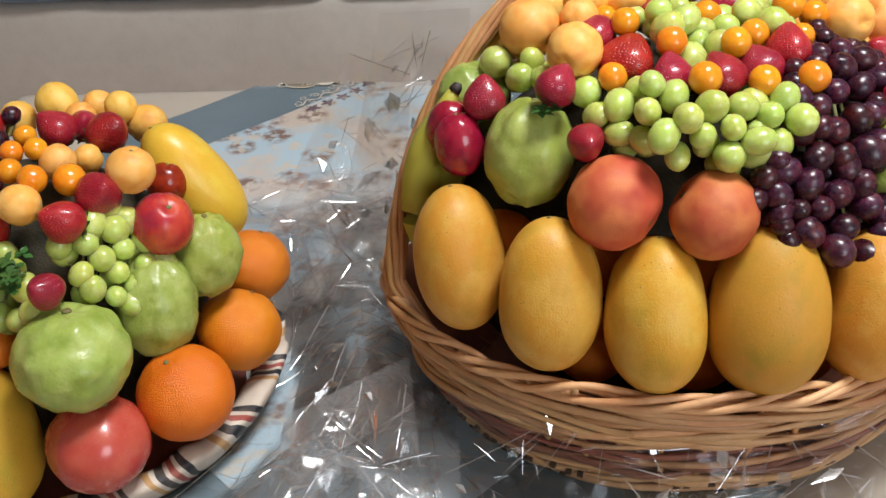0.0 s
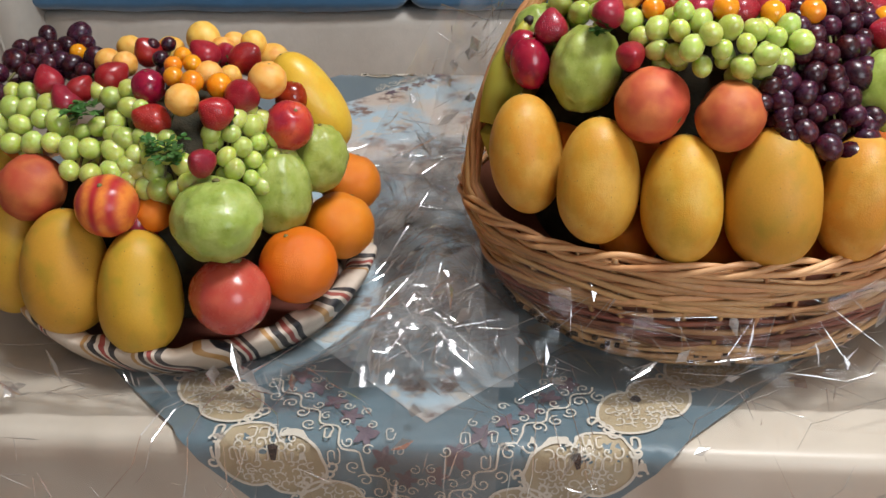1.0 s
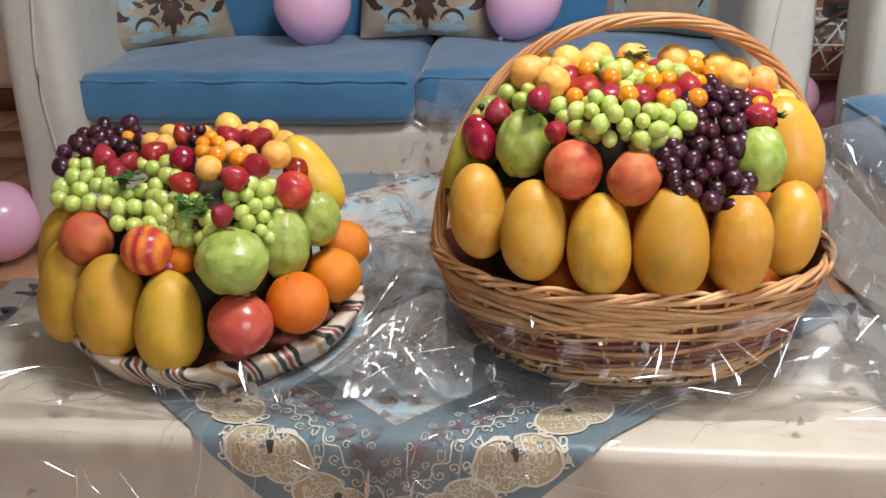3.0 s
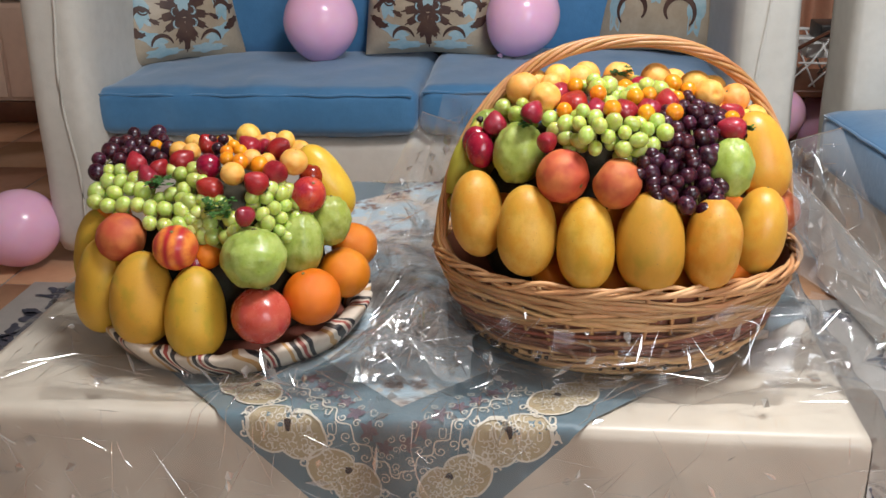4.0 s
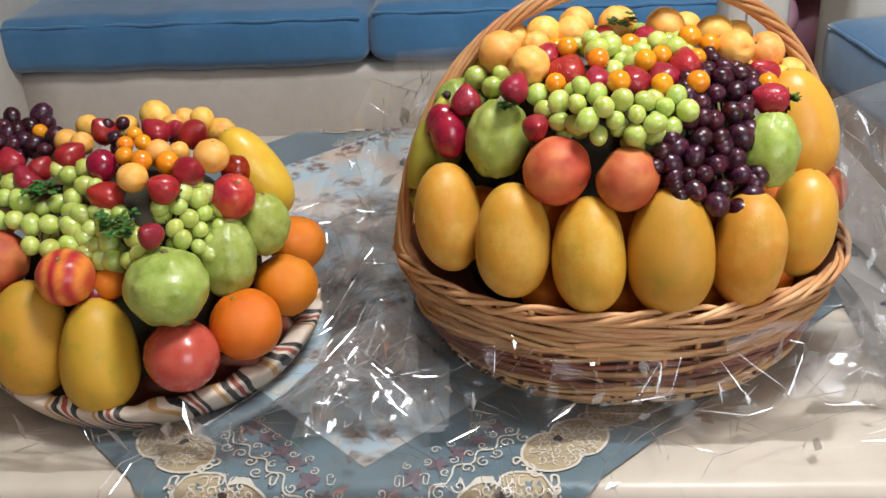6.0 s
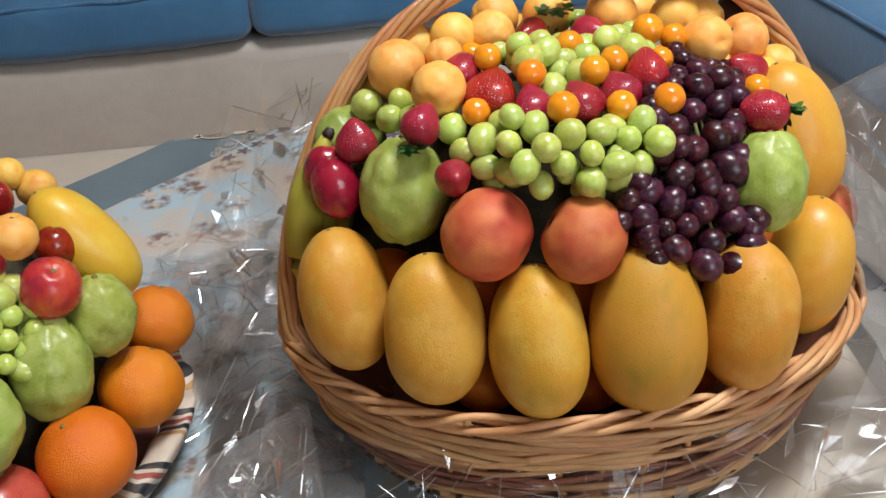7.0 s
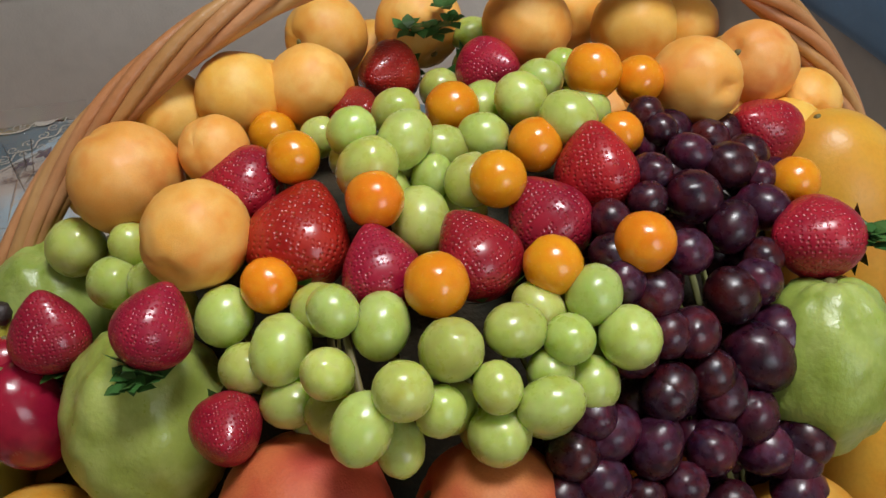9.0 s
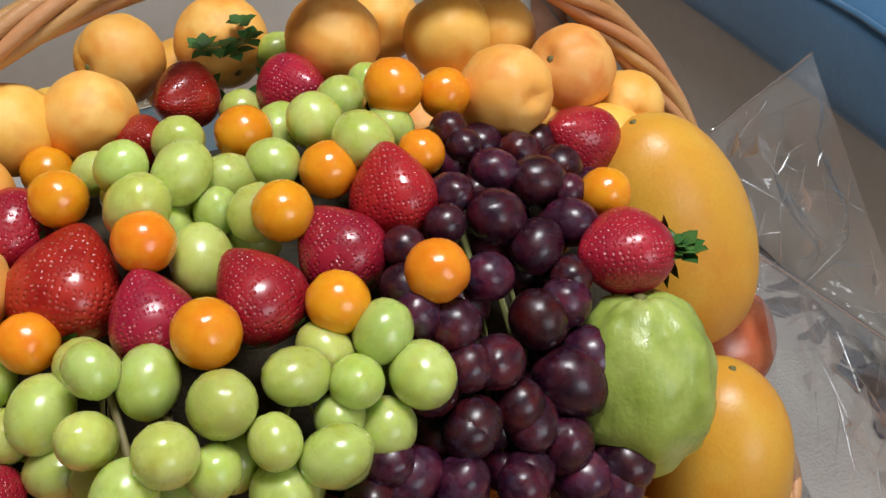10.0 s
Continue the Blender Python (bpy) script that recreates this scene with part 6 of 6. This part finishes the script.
def flap(a, b, c, d, amp, seed, n=60, label="clear cellophane flap standing up round the basket", folds=70, film=None, edge=0.0, shards=0):
    """A standing piece of film between four corners, folded along straight creases."""
    a, b, c, d = map(Vector, (a, b, c, d))
    nrm = (b - a).cross(d - a).normalized()
    hh = creases(seed, 6)
    w, t = (b - a).length, (d - a).length

    def f(u, v):
        p = (a * (1 - u) + b * u) * (1 - v) + (d * (1 - u) + c * u) * v
        return p + nrm * (amp * 1.6 * (hh(u * w * 1.6, v * t * 1.6) - 0.5) * max(0.06, min(1.0, 4 * u, 4 * (1 - u), 4 * (1 - v))))
    o = sheet("cellophane_flap", f, n, n, label, None, folds, seed, film or FILM_STAND)
    if edge:
        tube("cut_edge", [f(k / 30, 1.0) for k in range(31)], edge, FILM_FOLD, o, 5, "bright folded edge of the film")
    if shards:
        glints(o, f, shards, seed)


flap((-0.16, 0.93, 0.480), (0.03, 0.90, 0.500), (0.050, 0.88, 0.765), (-0.005, 0.90, 0.778), 0.035, 3, edge=0.0005, shards=3)
flap((-0.06, 0.96, 0.480), (0.07, 0.94, 0.520), (0.105, 0.95, 0.800), (0.020, 0.97, 0.790), 0.03, 6)
flap((0.535, 0.86, 0.590), (0.76, 0.93, 0.465), (0.625, 0.93, 0.750), (0.542, 0.89, 0.738), 0.035, 12, edge=0.0009, shards=5)
flap((0.535, 0.74, 0.590), (0.74, 0.72, 0.465), (0.745, 0.86, 0.490), (0.526, 0.803, 0.722), 0.035, 15, edge=0.0013, shards=5)
flap((0.48, 0.66, 0.475), (0.72, 0.62, 0.462), (0.80, 0.74, 0.470), (0.56, 0.75, 0.560), 0.04, 18, shards=7)
flap((0.06, 0.600, 0.468), (0.50, 0.612, 0.468), (0.535, 0.655, 0.575), (0.055, 0.660, 0.585), 0.018, 21, 40, "clear cellophane draped against the basket front", 70, FILM_FLAP, 0.0, 15)
flap((-0.50, 0.562, 0.468), (-0.08, 0.577, 0.468), (-0.085, 0.612, 0.495), (-0.49, 0.600, 0.495), 0.012, 25, 70, "clear cellophane draped against the tray rim", 60, FILM_FLAP, 0.0, 8)
flap((-0.085, 0.60, 0.470), (0.06, 0.62, 0.470), (0.045, 0.72, 0.575), (-0.06, 0.70, 0.53), 0.025, 29, 60, "clear cellophane bunched between basket and tray", 120)

# ---- floor tiles ----
tile_me = box_mesh("tile", (0.392, 0.392, 0.010), TILE, 0.002, 1)
for i in range(16):
    for j in range(18):
        x, y = X0 + 0.2 + 0.4 * i, Y0 + 0.2 + 0.4 * j
        if x < X1 - 0.1 and y < Y1 - 0.1 and not (-1.1 < x < 1.1 and 0.2 < y < 1.8):
            put("tile", tile_me, Matrix.Translation((x, y, -0.0075)), floor)
